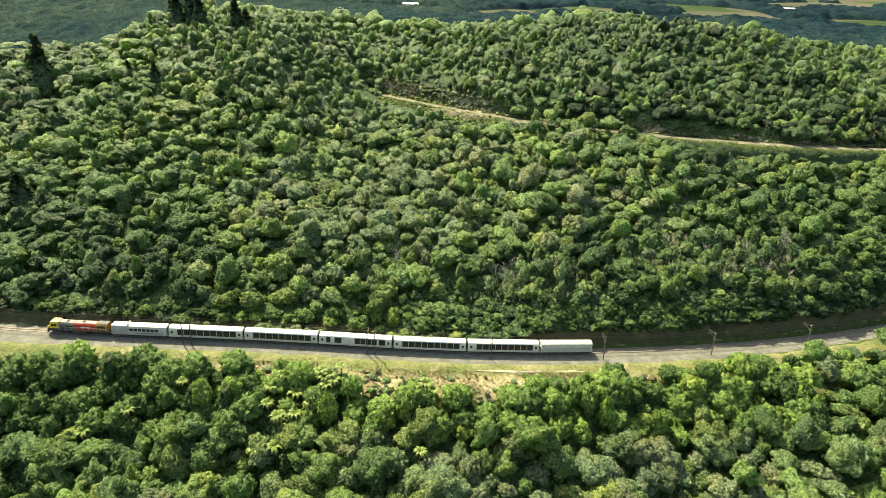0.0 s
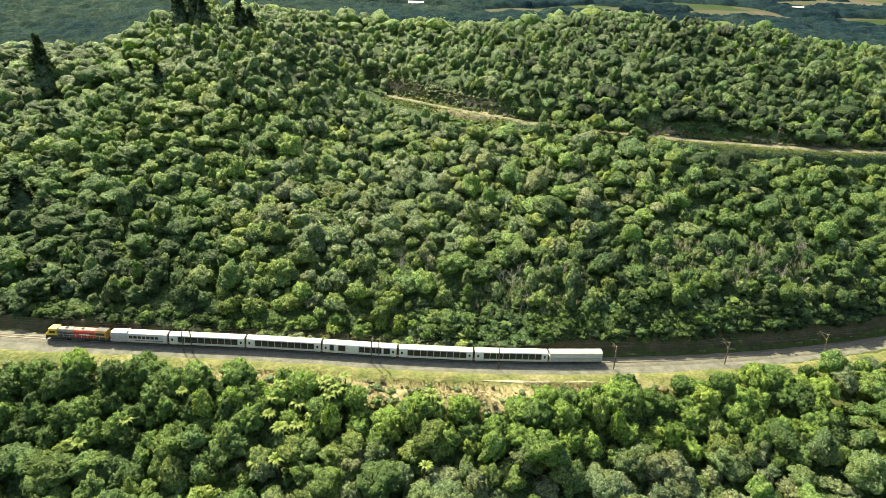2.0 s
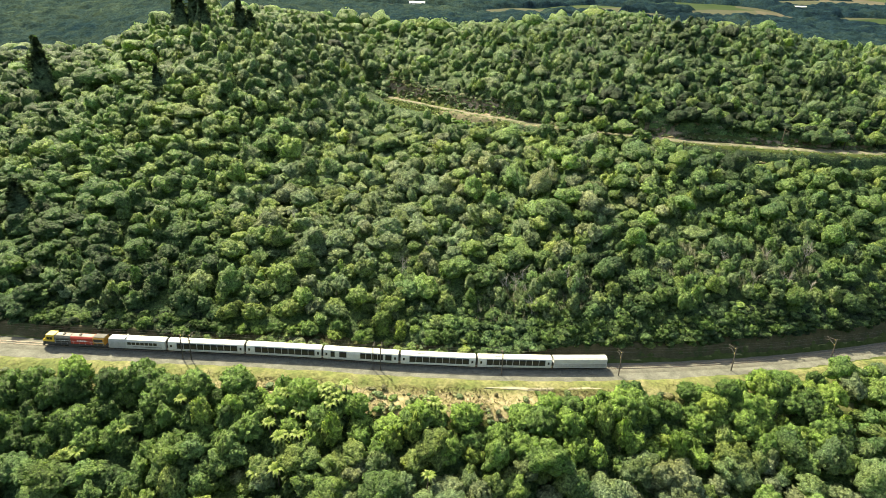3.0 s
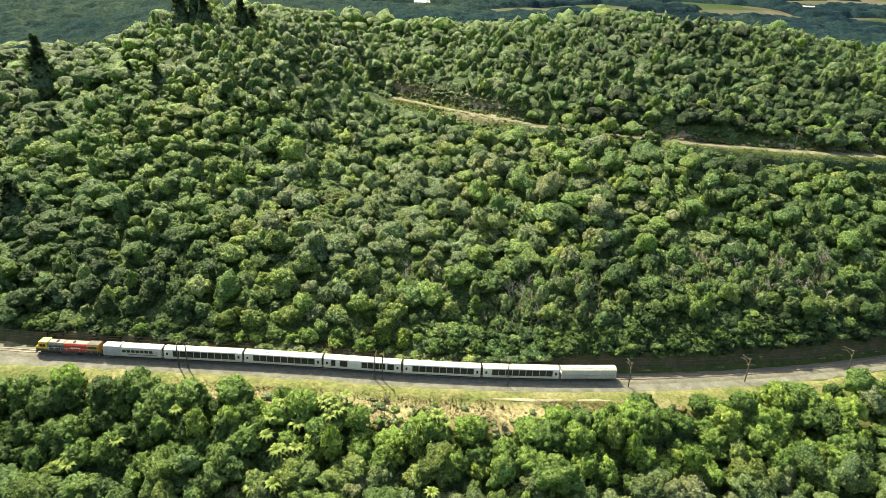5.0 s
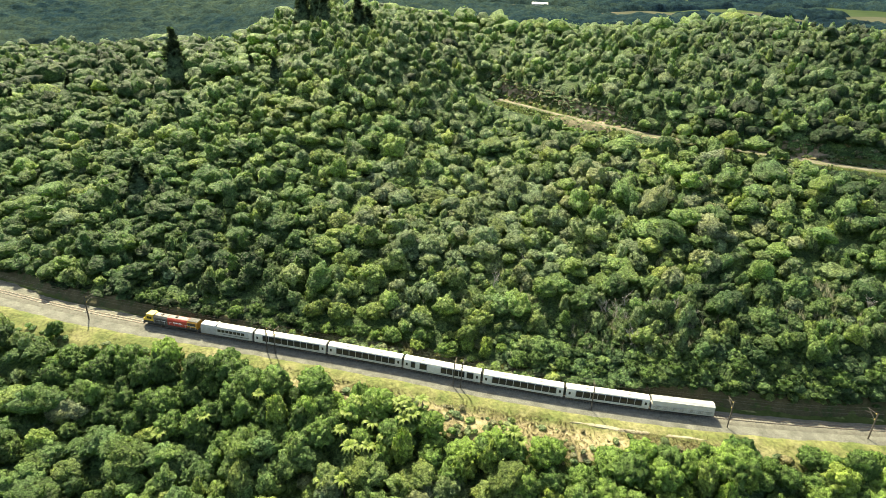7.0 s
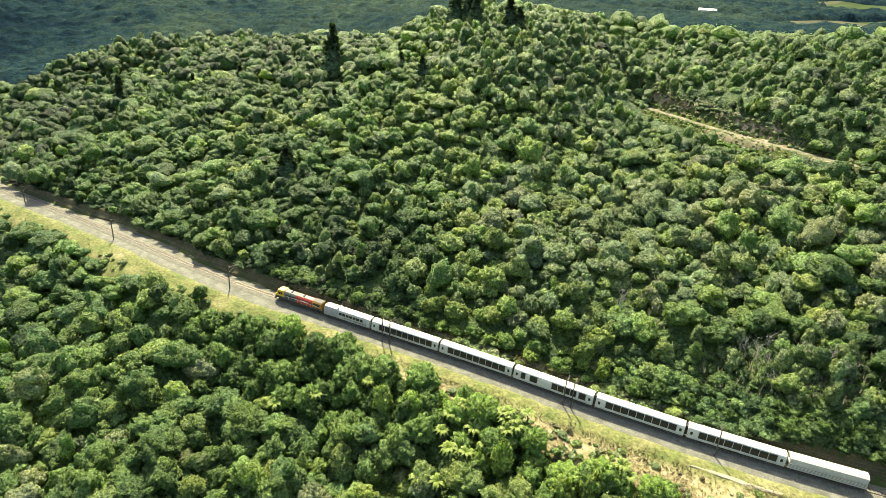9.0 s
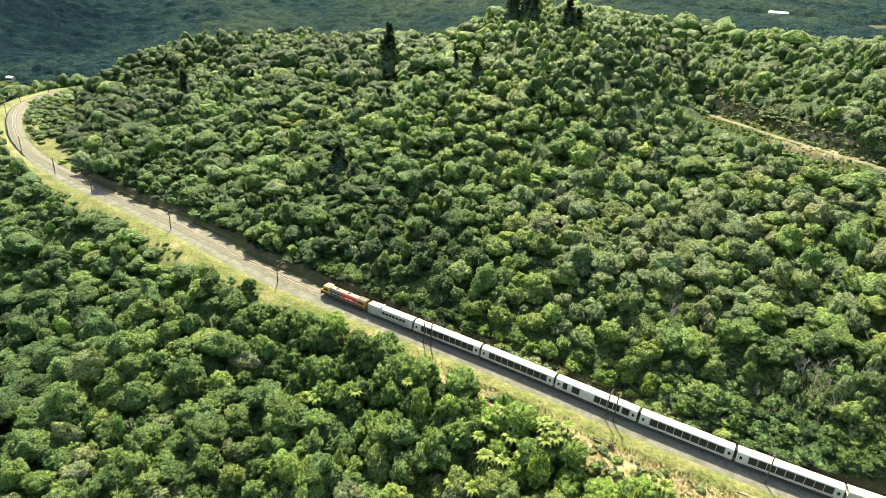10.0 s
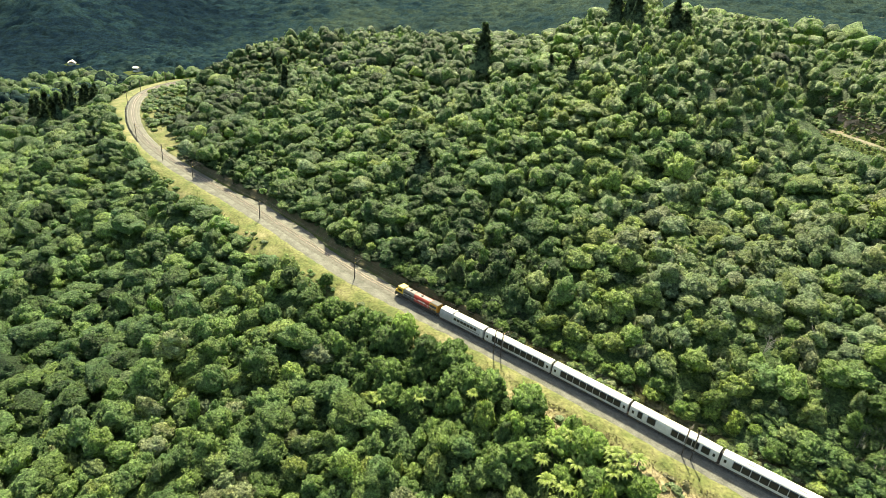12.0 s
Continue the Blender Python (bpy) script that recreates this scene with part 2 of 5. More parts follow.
def distance_land(x, y):
    r = np.hypot(x - 20, y + 130)
    side = smooth(-0.75, -0.35, np.where(r > 1, (x - 20) / np.maximum(r, 1), 0))
    east = 38 + np.maximum(0, r - 420) * 0.066 + 9 * wave(x, y, 140, 3)
    west = -14 + np.maximum(0, r - 900) * 0.13 + (14 * wave(x, y, 90, 5) + 5 * wave(x, y, 37, 4)) * smooth(450, 750, r)
    return np.minimum(west + (east - west) * side, 230)


def ground(x, y):
    x, y = np.asarray(x, float), np.asarray(y, float)
    s, rail = along(x, y)
    s = s - wide(x) * smooth(1.5, 5.0, s)
    top = crest(x)
    # west: a concave slope up to the ridge
    west = rail - 0.7 + table(s, (0, 0), (5, 0.2), (12, 0.03 * 75), (25, 0.11 * 75), (40, 0.2 * 75), (60, 0.31 * 75), (100, 0.58 * 75), (140, 0.84 * 75), (170, 75), (600, 75), w=2.5) / 75 * (top - rail)
    # east: up to the upper line, then on to the crest
    yu, zu = upper(np.clip(x, -40, 230)), upper_z(x)
    su = np.maximum(yu - (y - s), 20)
    low = rail - 0.7 + table(s / su, (0, 0), (0.05, 0.02), (0.2, 0.27), (0.4, 0.48), (0.7, 0.77), (1, 1), (3, 1), w=0.012) * (zu - rail)
    high = zu + table((y - yu) / np.maximum(55, 205 - yu), (0, 0), (0.08, 0.08), (0.5, 0.6), (0.8, 0.92), (1, 1), (9, 1), w=0.02) * (top - zu)
    up = y - yu
    high = high + 2.4 * smooth(3.5, 6.5, up) * (1 - smooth(10, 38, up))
    east = np.where(y < yu, low, high)
    k = smooth(-70, -5, x)
    hill = west + (east - west) * k
    far = distance_land(x, y)
    back = smooth(215, 450, s)
    hill = hill + (far - hill) * back
    soft = 1 - smooth(60, 160, x) * 0.45
    # a gentler shelf of dry grass below the middle of the line
    down = -s - 6 * smooth(-54, -36, x) * smooth(80, 60, x) * smooth(9, 17, -s)
    fall = rail + table(down, (0, -0.7), (6.5, -0.7), (9, -1.0), (13, -1.9), (17, -4.6), (26, -11), (56, -23), (100, -31), (200, -41), (600, -46), (4000, -46)) * soft
    z = np.where(s > 0, hill, fall)
    rough = 1.8 * wave(x, y, 15, 1) + 0.8 * wave(x, y, 7, 2) + 3.8 * wave(x + 0.5 * y, y * 0.6, 24, 6) * smooth(30, 70, s) * smooth(200, 160, s)
    calm = 1 - 0.85 * np.exp(-((y - yu + 4) / 15) ** 2) * smooth(-45, -20, x)
    z = z + rough * calm * smooth(14, 40, np.abs(s + 4))
    z = z - 0.35 * (1 - smooth(2.4, 4.6, np.abs(s))) + cutting(x) * smooth(3.9, 6.0, s) * (1 - smooth(14, 40, s))
    bench = (1 - smooth(4.0, 8.5, np.abs(y - yu + 1.5))) * smooth(-40, -18, x) * (1 - smooth(220, 260, x))
    z = z + (zu + 0.4 - z) * bench
    # a lower spur behind the western bend
    ax, ay = (x + 342) * 0.58 + (y - 143) * 0.81, (x + 342) * 0.81 - (y - 143) * 0.58
    z = z + 22 * np.exp(-(ax / 44) ** 2 - (ay / 34) ** 2) * smooth(8, 36, s)
    # the west valley falls away beyond the spur
    return z + (far - z) * smooth(-430, -600, x) * np.maximum(smooth(-25, 40, s), smooth(60, 200, y))


def mesh_from(name, verts, tris, mats, tint=None, flat=True, normals=None):
    me = bpy.data.meshes.new(name)
    verts, tris = np.asarray(verts, np.float32), np.asarray(tris, np.int32)
    k = tris.shape[1]
    me.vertices.add(len(verts))
    me.vertices.foreach_set("co", verts.ravel())
    me.loops.add(tris.size)
    me.loops.foreach_set("vertex_index", tris.ravel())
    me.polygons.add(len(tris))
    me.polygons.foreach_set("loop_start", np.arange(0, tris.size, k, dtype=np.int32))
    me.polygons.foreach_set("loop_total", np.full(len(tris), k, np.int32))
    me.update(calc_edges=True)
    if not flat:
        me.shade_smooth()
    if tint is not None:
        me.attributes.new("tint", "FLOAT", "POINT").data.foreach_set("value", np.asarray(tint, np.float32))
    if normals is not None:
        me.attributes.new("custom_normal", "FLOAT_VECTOR", "POINT").data.foreach_set("vector", np.asarray(normals, np.float32).ravel())
    for m in mats:
        me.materials.append(m)
    return me


def spread(near, far_to, step, grow):
    """Grid lines: even between the two near values, then growing apart."""
    mid = list(np.arange(near[0], near[1] + 1, step))
    lo, hi, d = [], [], step
    a, b = mid[0], mid[-1]
    while a > -far_to or b < far_to:
        d *= grow
        a, b = a - d, b + d
        lo.append(a), hi.append(b)
    return np.array(lo[::-1] + mid + hi)


def sheet(name, X, Y, Z, mat, smoothed=True):
    n, m = X.shape
    idx = np.arange(n * m).reshape(n, m)
    quads = np.stack([idx[:-1, :-1], idx[:-1, 1:], idx[1:, 1:], idx[1:, :-1]], -1).reshape(-1, 4)
    ob = new(name, mesh_from(name, np.stack([X, Y, Z], -1).reshape(-1, 3), quads, [mat], flat=not smoothed))
    return ob


# forest floor near by, patchwork of pasture and bush in the distance
M_LAND, t, p = nodes_of("land")
under = ramp_of(t, noise_of(t, 0.5, 6, 0.75), [(0.3, (0.025, 0.038, 0.012)), (0.5, (0.045, 0.06, 0.02)), (0.7, (0.07, 0.075, 0.032))])
geo = t.nodes.new("ShaderNodeNewGeometry")
cells = add(t, "ShaderNodeTexVoronoi", Scale=0.006)
t.links.new(geo.outputs["Position"], cells.inputs["Vector"])
field = ramp_of(t, cells.outputs["Color"], [(0.2, (0.02, 0.035, 0.016)), (0.45, (0.035, 0.05, 0.022)), (0.55, (0.07, 0.063, 0.049)), (0.7, (0.05, 0.053, 0.037))])
field = mixed(t, 0.5, field, ramp_of(t, noise_of(t, 0.02), [(0.3, (0.4, 0.5, 0.4)), (0.7, (1.3, 1.2, 1.1))]), "MULTIPLY")
far_fac = t.nodes.new("ShaderNodeAttribute")
far_fac.attribute_name = "open_land"
t.links.new(mixed(t, far_fac.outputs["Fac"], under, field), p.inputs["Base Color"])
p.inputs["Roughness"].default_value, p.inputs["Specular IOR Level"].default_value = 1.0, 0.02

gx, gy = spread((-460, 240), 4200, 2.9, 1.13), spread((-110, 240), 4200, 2.1, 1.13)
GX, GY = np.meshgrid(gx, gy)
land = tagged(sheet("ground", GX, GY, ground(GX, GY), M_LAND), "green hill country falling away to rough pasture", "ground", kind="structure")
open_land = smooth(230, 330, np.hypot(GX - 20, (GY + 130) * 0.75)) * smooth(200, 320, np.abs(along(GX, GY)[0])) 
land.data.attributes.new("open_land", "FLOAT", "POINT").data.foreach_set("value", open_land.ravel().astype(np.float32))


# ---- railway ----
def plain_line(d):
    if d > 0:
        x = d
        for _ in range(3):
            x = d - x ** 3 / (6 * 430 ** 2)
        return x, x * x / 860, -0.02 * x, math.atan(x / 430)
    if d > -200:
        return d, 0.0, -0.02 * d, 0.0
    a = (-200 - d) / 300
    if a < 0.5:
        return -200 - 300 * math.sin(a), 300 - 300 * math.cos(a), 4 + 6 * a, -a
    b = min(0.5 + (-350 - d) / 110, 1.15)
    rest = max(0.0, -421.5 - d)
    x, y = -291.1 - 110 * math.sin(b) - rest * math.cos(b), 133.3 - 110 * math.cos(b) + rest * math.sin(b)
    return x, y, 4 + 6 * min(math.atan2(-(x + 200), 300 - y), 0.62), -b


def line(d):
    """The place and heading on the railway d metres along it, east positive."""
    x, y, z, a = plain_line(d)
    off, slope = float(bow(x)), float(bow(x + 1) - bow(x - 1)) / 2
    return x - off * math.sin(a), y + off * math.cos(a), z, a + math.atan(slope)


def formation_edge(d):
    return -4.7 - 0.6 * math.exp(-((d + 105) / 25) ** 2) + 1.3 * float(smooth(-225, -285, np.float64(d)))


def sweep(name, mat, stations, section, label, category, uneven=0.0):
    """A strip along the railway with a cross-section of (offset, height) pairs."""
    offs, hs = ROWS([p[0] for p in section]), ROWS([p[1] for p in section])
    X, Y, Z = [], [], []
    for d in stations:
        x, y, z, a = line(d)
        o = offs + uneven * wave(offs * 3 + d, np.full(len(offs), d), 2.3, 4) * (np.abs(offs) > 2)
        o = o + np.where(offs < -4, formation_edge(d) + 4.7, 0) + np.where(offs > 3, float(wide(x)), 0)
        X.append(x - o * math.sin(a)), Y.append(y + o * math.cos(a)), Z.append(z + hs)
    return tagged(sheet(name, ROWS(X), ROWS(Y), ROWS(Z), mat), label, category, kind="structure")


STATIONS = np.arange(-436, 330, 2.5)
sweep("gravel_shoulder", M_GRAVEL, STATIONS, [(-6.9, -1.15), (-5.7, -0.78), (-4.6, -0.53), (-3.5, -0.47), (-2.5, -0.46), (0, -0.44), (2.6, -0.46), (3.3, -0.55), (4.1, -1.1)], "grey gravel track formation with a service strip", "gravel", 0.25)
sweep("ballast", M_BALLAST, STATIONS, [(-2.35, -0.5), (-1.7, -0.22), (-1.3, -0.19), (0, -0.19), (1.3, -0.19), (1.7, -0.22), (2.35, -0.5)], "crushed stone ballast bed under the rails", "ballast", 0.1)


def verge(name, s0, s1, step, lift, label):
    st, offs = np.arange(-430, 260, 1.6), np.arange(s0, s1 + 0.01, step)
    X, Y = np.zeros((len(st), len(offs))), np.zeros((len(st), len(offs)))
    for i, d in enumerate(st):
        x, y, z, a = line(d)
        o = offs + (formation_edge(d) + 6.6) * np.clip((offs + 19.4) / 12.8, 0, 1) if s0 < 0 else offs + float(wide(x))
        X[i], Y[i] = x - o * math.sin(a), y + o * math.cos(a)
    edge = np.minimum(np.abs(offs - s0), np.abs(offs - s1)) < 0.1
    Z = ground(X, Y) + lift + 0.14 * wave(X, Y, 0.9, 6) + 0.12 * wave(X, Y, 2.7, 7) - 0.3 * edge
    ob = tagged(sheet(name, X, Y, Z, M_GRASS), label, "grass", kind="structure")
    s_, _ = along(X, Y)
    dry = smooth(-9.0, -12.5, s_) * smooth(-52, -30, X) * smooth(70, 48, X) if s0 < 0 else 0.15 * smooth(3.5, 5.0, s_) * smooth(-50, -30, X) * smooth(60, 30, X)
    ob.data.attributes.new("dry", "FLOAT", "POINT").data.foreach_set("value", dry.ravel().astype(np.float32))
    return ob


verge("verge_south", -19.4, -6.6, 0.8, 0.22, "sunburnt yellow green grass beside the gravel")
verge("verge_north", 3.2, 15.2, 0.8, 0.25, "rough dry grass at the foot of the cutting")


def cut_wall(name, d0, d1, label):
    """The bare foot of the cutting, steep and crumbling."""
    st, offs = np.arange(d0, d1, 1.1), np.array((3.5, 3.8, 4.1, 4.4, 4.7, 5.0, 5.3, 5.6, 5.9, 6.2))
    X, Y = np.zeros((len(st), len(offs))), np.zeros((len(st), len(offs)))
    for i, d in enumerate(st):
        x, y, z, a = line(float(d))
        o = offs + float(wide(x)) + 0.35 * wave(offs * 0 + d, offs, 3.2, 8)
        X[i], Y[i] = x - o * math.sin(a), y + o * math.cos(a)
    edge = (offs < 3.6) | (offs > 6.1)
    Z = ground(X, Y) + 0.62 + 0.18 * wave(X, Y * 2, 0.8, 6) - 0.9 * edge
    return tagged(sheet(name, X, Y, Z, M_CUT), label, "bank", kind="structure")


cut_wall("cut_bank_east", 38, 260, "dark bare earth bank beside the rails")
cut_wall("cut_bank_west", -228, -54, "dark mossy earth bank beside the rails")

# the upper line: a narrow bench with a pale track and a raw cut bank behind it
def bench_strip(name, ux, offs, lifts, mat, label, category, ragged):
    lifts = np.interp(np.arange(offs[0], offs[-1], 0.5), offs, lifts)
    offs = np.arange(offs[0], offs[-1], 0.5)
    X = np.repeat(ux[:, None], len(offs), 1)
    Y = upper(ux)[:, None] + ROWS(offs)[None] + ragged * wave(X, X * 0, 3.1, 5)
    Z = ground(X, Y) + ROWS(lifts)[None] + 0.1 * wave(X, Y, 1.3, 8)
    Z = Z - 1.3 * (ragged > 0.7) * smooth(0.0, 0.5, wave(X, Y * 1.4, 8, 15))
    return tagged(sheet(name, X, Y, Z, mat), label, category, kind="structure")


bench_strip("upper_track", np.arange(-19, 225, 1.0), (-3.8, -3.2, -1.4, 0.2, 1.5, 2.0), (-0.6, 0.12, 0.34, 0.34, 0.3, -0.5), M_SOIL, "pale earth track cut along the hillside", "track", 0.5)
bench_strip("bench_grass", np.arange(-19, 62, 1.0), (-11, -10, -8, -6, -4.4, -3.6, -3.0), (-0.5, 0.3, 0.4, 0.4, 0.3, 0.25, -0.4), M_BROWN_GRASS, "brown dry grass below the earth track", "grass", 0.9)
bench_strip("cut_bank", np.arange(-19, 225, 1.0), (1.5, 2.3, 3.4, 4.6, 5.8, 7.2, 8.2), (-0.4, 0.3, 0.5, 0.5, 0.45, 0.3, -0.5), M_BANK, "raw brown cut bank above the earth track", "bank", 0.8)


# ---- helpers for things ----
def part(name, bm, mat, parent=None, label=""):
    me = bm if isinstance(bm, bpy.types.Mesh) else bpy.data.meshes.new(name)
    if not isinstance(bm, bpy.types.Mesh):
        bm.normal_update()
        bm.to_mesh(me)
        bm.free()
    if mat is not None:
        me.materials.append(mat)
    ob = new(name, me)
    ob.parent = parent
    return tagged(ob, label)


def thing(name, label, category, group="", m=None):
    ob = new(name)
    ob.empty_display_size = 0.3
    if m is not None:
        ob.matrix_world = m
    return tagged(ob, label, category, group)


def box(bm, x0, x1, y0, y1, z0, z1):
    vs = [bm.verts.new((x, y, z)) for x in (x0, x1) for y in (y0, y1) for z in (z0, z1)]
    for f in ((0, 1, 3, 2), (4, 6, 7, 5), (0, 4, 5, 1), (2, 3, 7, 6), (0, 2, 6, 4), (1, 5, 7, 3)):
        bm.faces.new([vs[i] for i in f])
    return bm


def bevelled(bm, width, segments=1):
    bmesh.ops.bevel(bm, geom=bm.edges[:], offset=width, segments=segments, affect="EDGES", profile=0.5)
    return bm


def rod(bm, a, b, r0, r1=None, n=6):
    """A tapered round bar from a to b."""
    a, b = Vector(a), Vector(b)
    q = (b - a).to_track_quat("Z", "Y").to_matrix()
    r1 = r0 if r1 is None else r1
    rings = [[bm.verts.new(c + q @ Vector((r * math.cos(k * math.tau / n), r * math.sin(k * math.tau / n), 0))) for k in range(n)] for c, r in ((a, r0), (b, r1))]
    for k in range(n):
        bm.faces.new((rings[0][k], rings[0][(k + 1) % n], rings[1][(k + 1) % n], rings[1][k]))
    bm.faces.new(rings[0][::-1])
    bm.faces.new(rings[1])
    return bm


# ---- trees ----
rng = np.random.default_rng(7)


def unit(v):
    return v / np.maximum(np.linalg.norm(v, axis=1), 1e-6)[:, None]


def dome_dirs(n, low):
    """n directions spread evenly over a ball down to the height low."""
    k = np.arange(n) + 0.5
    z = 1 - (1 - low) * k / n
    a = k * 2.399963
    r = np.sqrt(1 - z * z)
    return np.stack([r * np.cos(a), r * np.sin(a), z], 1)


def dome(n, low=-0.32):
    """An even net of triangles over a ball with its underside open."""
    d = dome_dirs(n, low)
    bm = bmesh.new()
    vs = [bm.verts.new(p) for p in d]
    bm.verts.index_update()
    bmesh.ops.convex_hull(bm, input=vs)
    bm.normal_update()
    edge = low + 2.2 * (1 - low) / math.sqrt(n)
    tris = np.array([[v.index for v in f.verts] for f in bm.faces if not all(v.co.z < edge for v in f.verts) or f.normal.z > -0.55])
    bm.free()
    return d, tris


DOMES = {n: dome(n) for n in (20, 36, 60, 80, 120, 140, 230, 380)}


def crown(kind, leaves, size, net=210, lumps=16):
    """One crown, about 1 in half width, standing on z = 0: boughs that bulge like a cauliflower, under a fringe of small
    leaf sprays. Gives the places, the triangles and the normals of the soft foliage surface."""
    low, c_at, rho = (-0.12, (0.46, 0.76), 1.3 / math.sqrt(lumps)) if kind == "round" else (-0.25, (0.5, 0.72), 1.15 / math.sqrt(lumps))
    humps = unit(dome_dirs(lumps, low) + rng.normal(0, 0.55 / math.sqrt(lumps), (lumps, 3)))
    turn = rng.uniform(0, math.tau)
    humps = humps @ np.array(((math.cos(turn), -math.sin(turn), 0), (math.sin(turn), math.cos(turn), 0), (0, 0, 1)))
    centre = humps * rng.uniform(*c_at, (lumps, 1))
    rad = rho * rng.uniform(0.65, 1.35, lumps)
    high, mid, wide = {"round": (rng.uniform(0.8, 1.12), 0.74, 1.0), "upright": (1.45, 1.05, 0.86)}[kind]
    scale = np.array((*rng.uniform(0.78, 1.25, 2) * wide, high))

    def at(d):
        """How far the crown reaches in the directions d, and the way that the foliage faces there."""
        b = d @ centre.T
        disc = b * b - (centre ** 2).sum(1) + rad ** 2
        reach = np.where(disc > 0, b + np.sqrt(np.maximum(disc, 0)), 0.0)
        i = np.argmax(reach, axis=1)
        r = np.maximum(reach[np.arange(len(d)), i], 0.52)
        p = d * r[:, None]
        n = np.where(r[:, None] > 0.521, (p - centre[i]) / rad[i][:, None], d)
        return p, unit(n * 0.85 + d * 0.2 + (0, 0, 0.3))

    bv, bf = DOMES[net]
    p, n = at(bv)
    p = p * (1 + rng.normal(0, 0.075, (len(p), 1)))
    V, N, F, count = [p * scale + (0, 0, mid)], [unit(n / scale + rng.normal(0, 0.2, p.shape))], [bf], len(bv)
    d = unit(rng.standard_normal((leaves, 3)) * (1, 1, 0.9) + (0, 0, 0.35))
    p, n = at(d)
    p = (p * rng.uniform(0.96, 1.1, (leaves, 1))) * scale + (0, 0, mid)
    n = unit(n / scale)
    tilt = unit(n + rng.standard_normal((leaves, 3)) * 0.7)
    a = unit(np.cross(tilt, rng.standard_normal((leaves, 3))))
    b = np.cross(tilt, a)
    s = size * rng.uniform(0.6, 1.35, (leaves, 1))
    if kind == "upright":
        b = b * 0.6 + np.array((0, 0, 0.8))
        a, s = a * 0.6, s * 1.4
    V.append(np.stack([p - a * s * 0.55 - b * s * 0.35, p + a * s * 0.55 - b * s * 0.35, p + b * s * 0.75 + n * s * 0.2], 1).reshape(-1, 3))
    N.append(np.repeat(unit(n + rng.standard_normal((leaves, 3)) * 0.6), 3, axis=0))
    i = np.arange(leaves) * 3 + count
    F.append(np.stack([i, i + 1, i + 2], 1))
    return np.concatenate(V), np.concatenate(F), np.concatenate(N)


def planted(name, places, templates, label, mat=None):
    """All trees of one wood in one mesh. places: rows of x, y, z, radius, height factor, tint, template."""
    V, F, T, N, n = [], [], [], [], 0
    for k, (v, f, nv) in enumerate(templates):
        rows = places[places[:, 6] == k]
        if not len(rows):
            continue
        a = rng.uniform(0, math.tau, len(rows))
        ca, sa = np.cos(a)[:, None], np.sin(a)[:, None]
        long = rng.uniform(0.78, 1.3, len(rows))[:, None]
        b, lean = rng.uniform(0, math.tau, len(rows))[:, None], rng.normal(0, 0.16, (2, len(rows), 1))
        x, y = v[None, :, 0] * ca - v[None, :, 1] * sa, v[None, :, 0] * sa + v[None, :, 1] * ca
        stretch = (x * np.cos(b) + y * np.sin(b)) * (long - 1)
        x, y = x + stretch * np.cos(b) + lean[0] * v[None, :, 2], y + stretch * np.sin(b) + lean[1] * v[None, :, 2]
        nx, ny = nv[None, :, 0] * ca - nv[None, :, 1] * sa, nv[None, :, 0] * sa + nv[None, :, 1] * ca
        N.append(unit(np.stack([nx, ny, nv[None, :, 2] / rows[:, 4:5]], -1).reshape(-1, 3)))
        r = rows[:, 3:4]
        V.append(np.stack([x * r + rows[:, 0:1], y * r + rows[:, 1:2], v[None, :, 2] * r * rows[:, 4:5] + rows[:, 2:3]], -1).reshape(-1, 3))
        F.append((f[None] + (np.arange(len(rows)) * len(v) + n)[:, None, None]).reshape(-1, 3))
        T.append(np.repeat(rows[:, 5], len(v)))
        n += len(rows) * len(v)
    me = mesh_from(name, np.concatenate(V), np.concatenate(F), [mat or M_LEAF], np.concatenate(T), flat=False, normals=np.concatenate(N))
    return tagged(new(name, me), label, "forest", kind="stuff")


def south_edge(x):
    return -(14.6 + 7.2 * np.exp(-((x - 16) / 27) ** 2) - 3.4 * np.exp(-((x + 57) / 10) ** 2) - 4.0 * smooth(-228, -262, x) - 3.5 * smooth(62, 90, x) - 1.5 * smooth(-190, -240, x) + 0.9 * wave(x, x * 0, 6, 2))


def north_edge(x):
    return 7.0 - 1.6 * smooth(35, 60, x) + 1.6 * np.exp(-((x + 22) / 15) ** 2) - 2.3 * smooth(-48, -62, x) + 8 * smooth(-225, -262, x) + 17 * smooth(-262, -310, x) + 0.8 * wave(x, x * 0, 5, 3)


def scatter(x0, x1, y0, y1, gap):
    half = 0.5 * math.hypot(x1 - x0, y1 - y0) + gap
    n, m = int(2 * half / gap), int(2 * half / (gap * 0.87))
    i, j = np.meshgrid(np.arange(n), np.arange(m))
    u = -half + (i + 0.5 * (j % 2)) * gap
    v = -half + j * gap * 0.87
    c, s = math.cos(0.47), math.sin(0.47)
    x, y = ((x0 + x1) / 2 + u * c - v * s).ravel(), ((y0 + y1) / 2 + u * s + v * c).ravel()
    inside = (x > x0) & (x < x1) & (y > y0) & (y < y1)
    x, y = x[inside], y[inside]
    return x + rng.uniform(-0.46, 0.46, len(x)) * gap, y + rng.uniform(-0.46, 0.46, len(x)) * gap


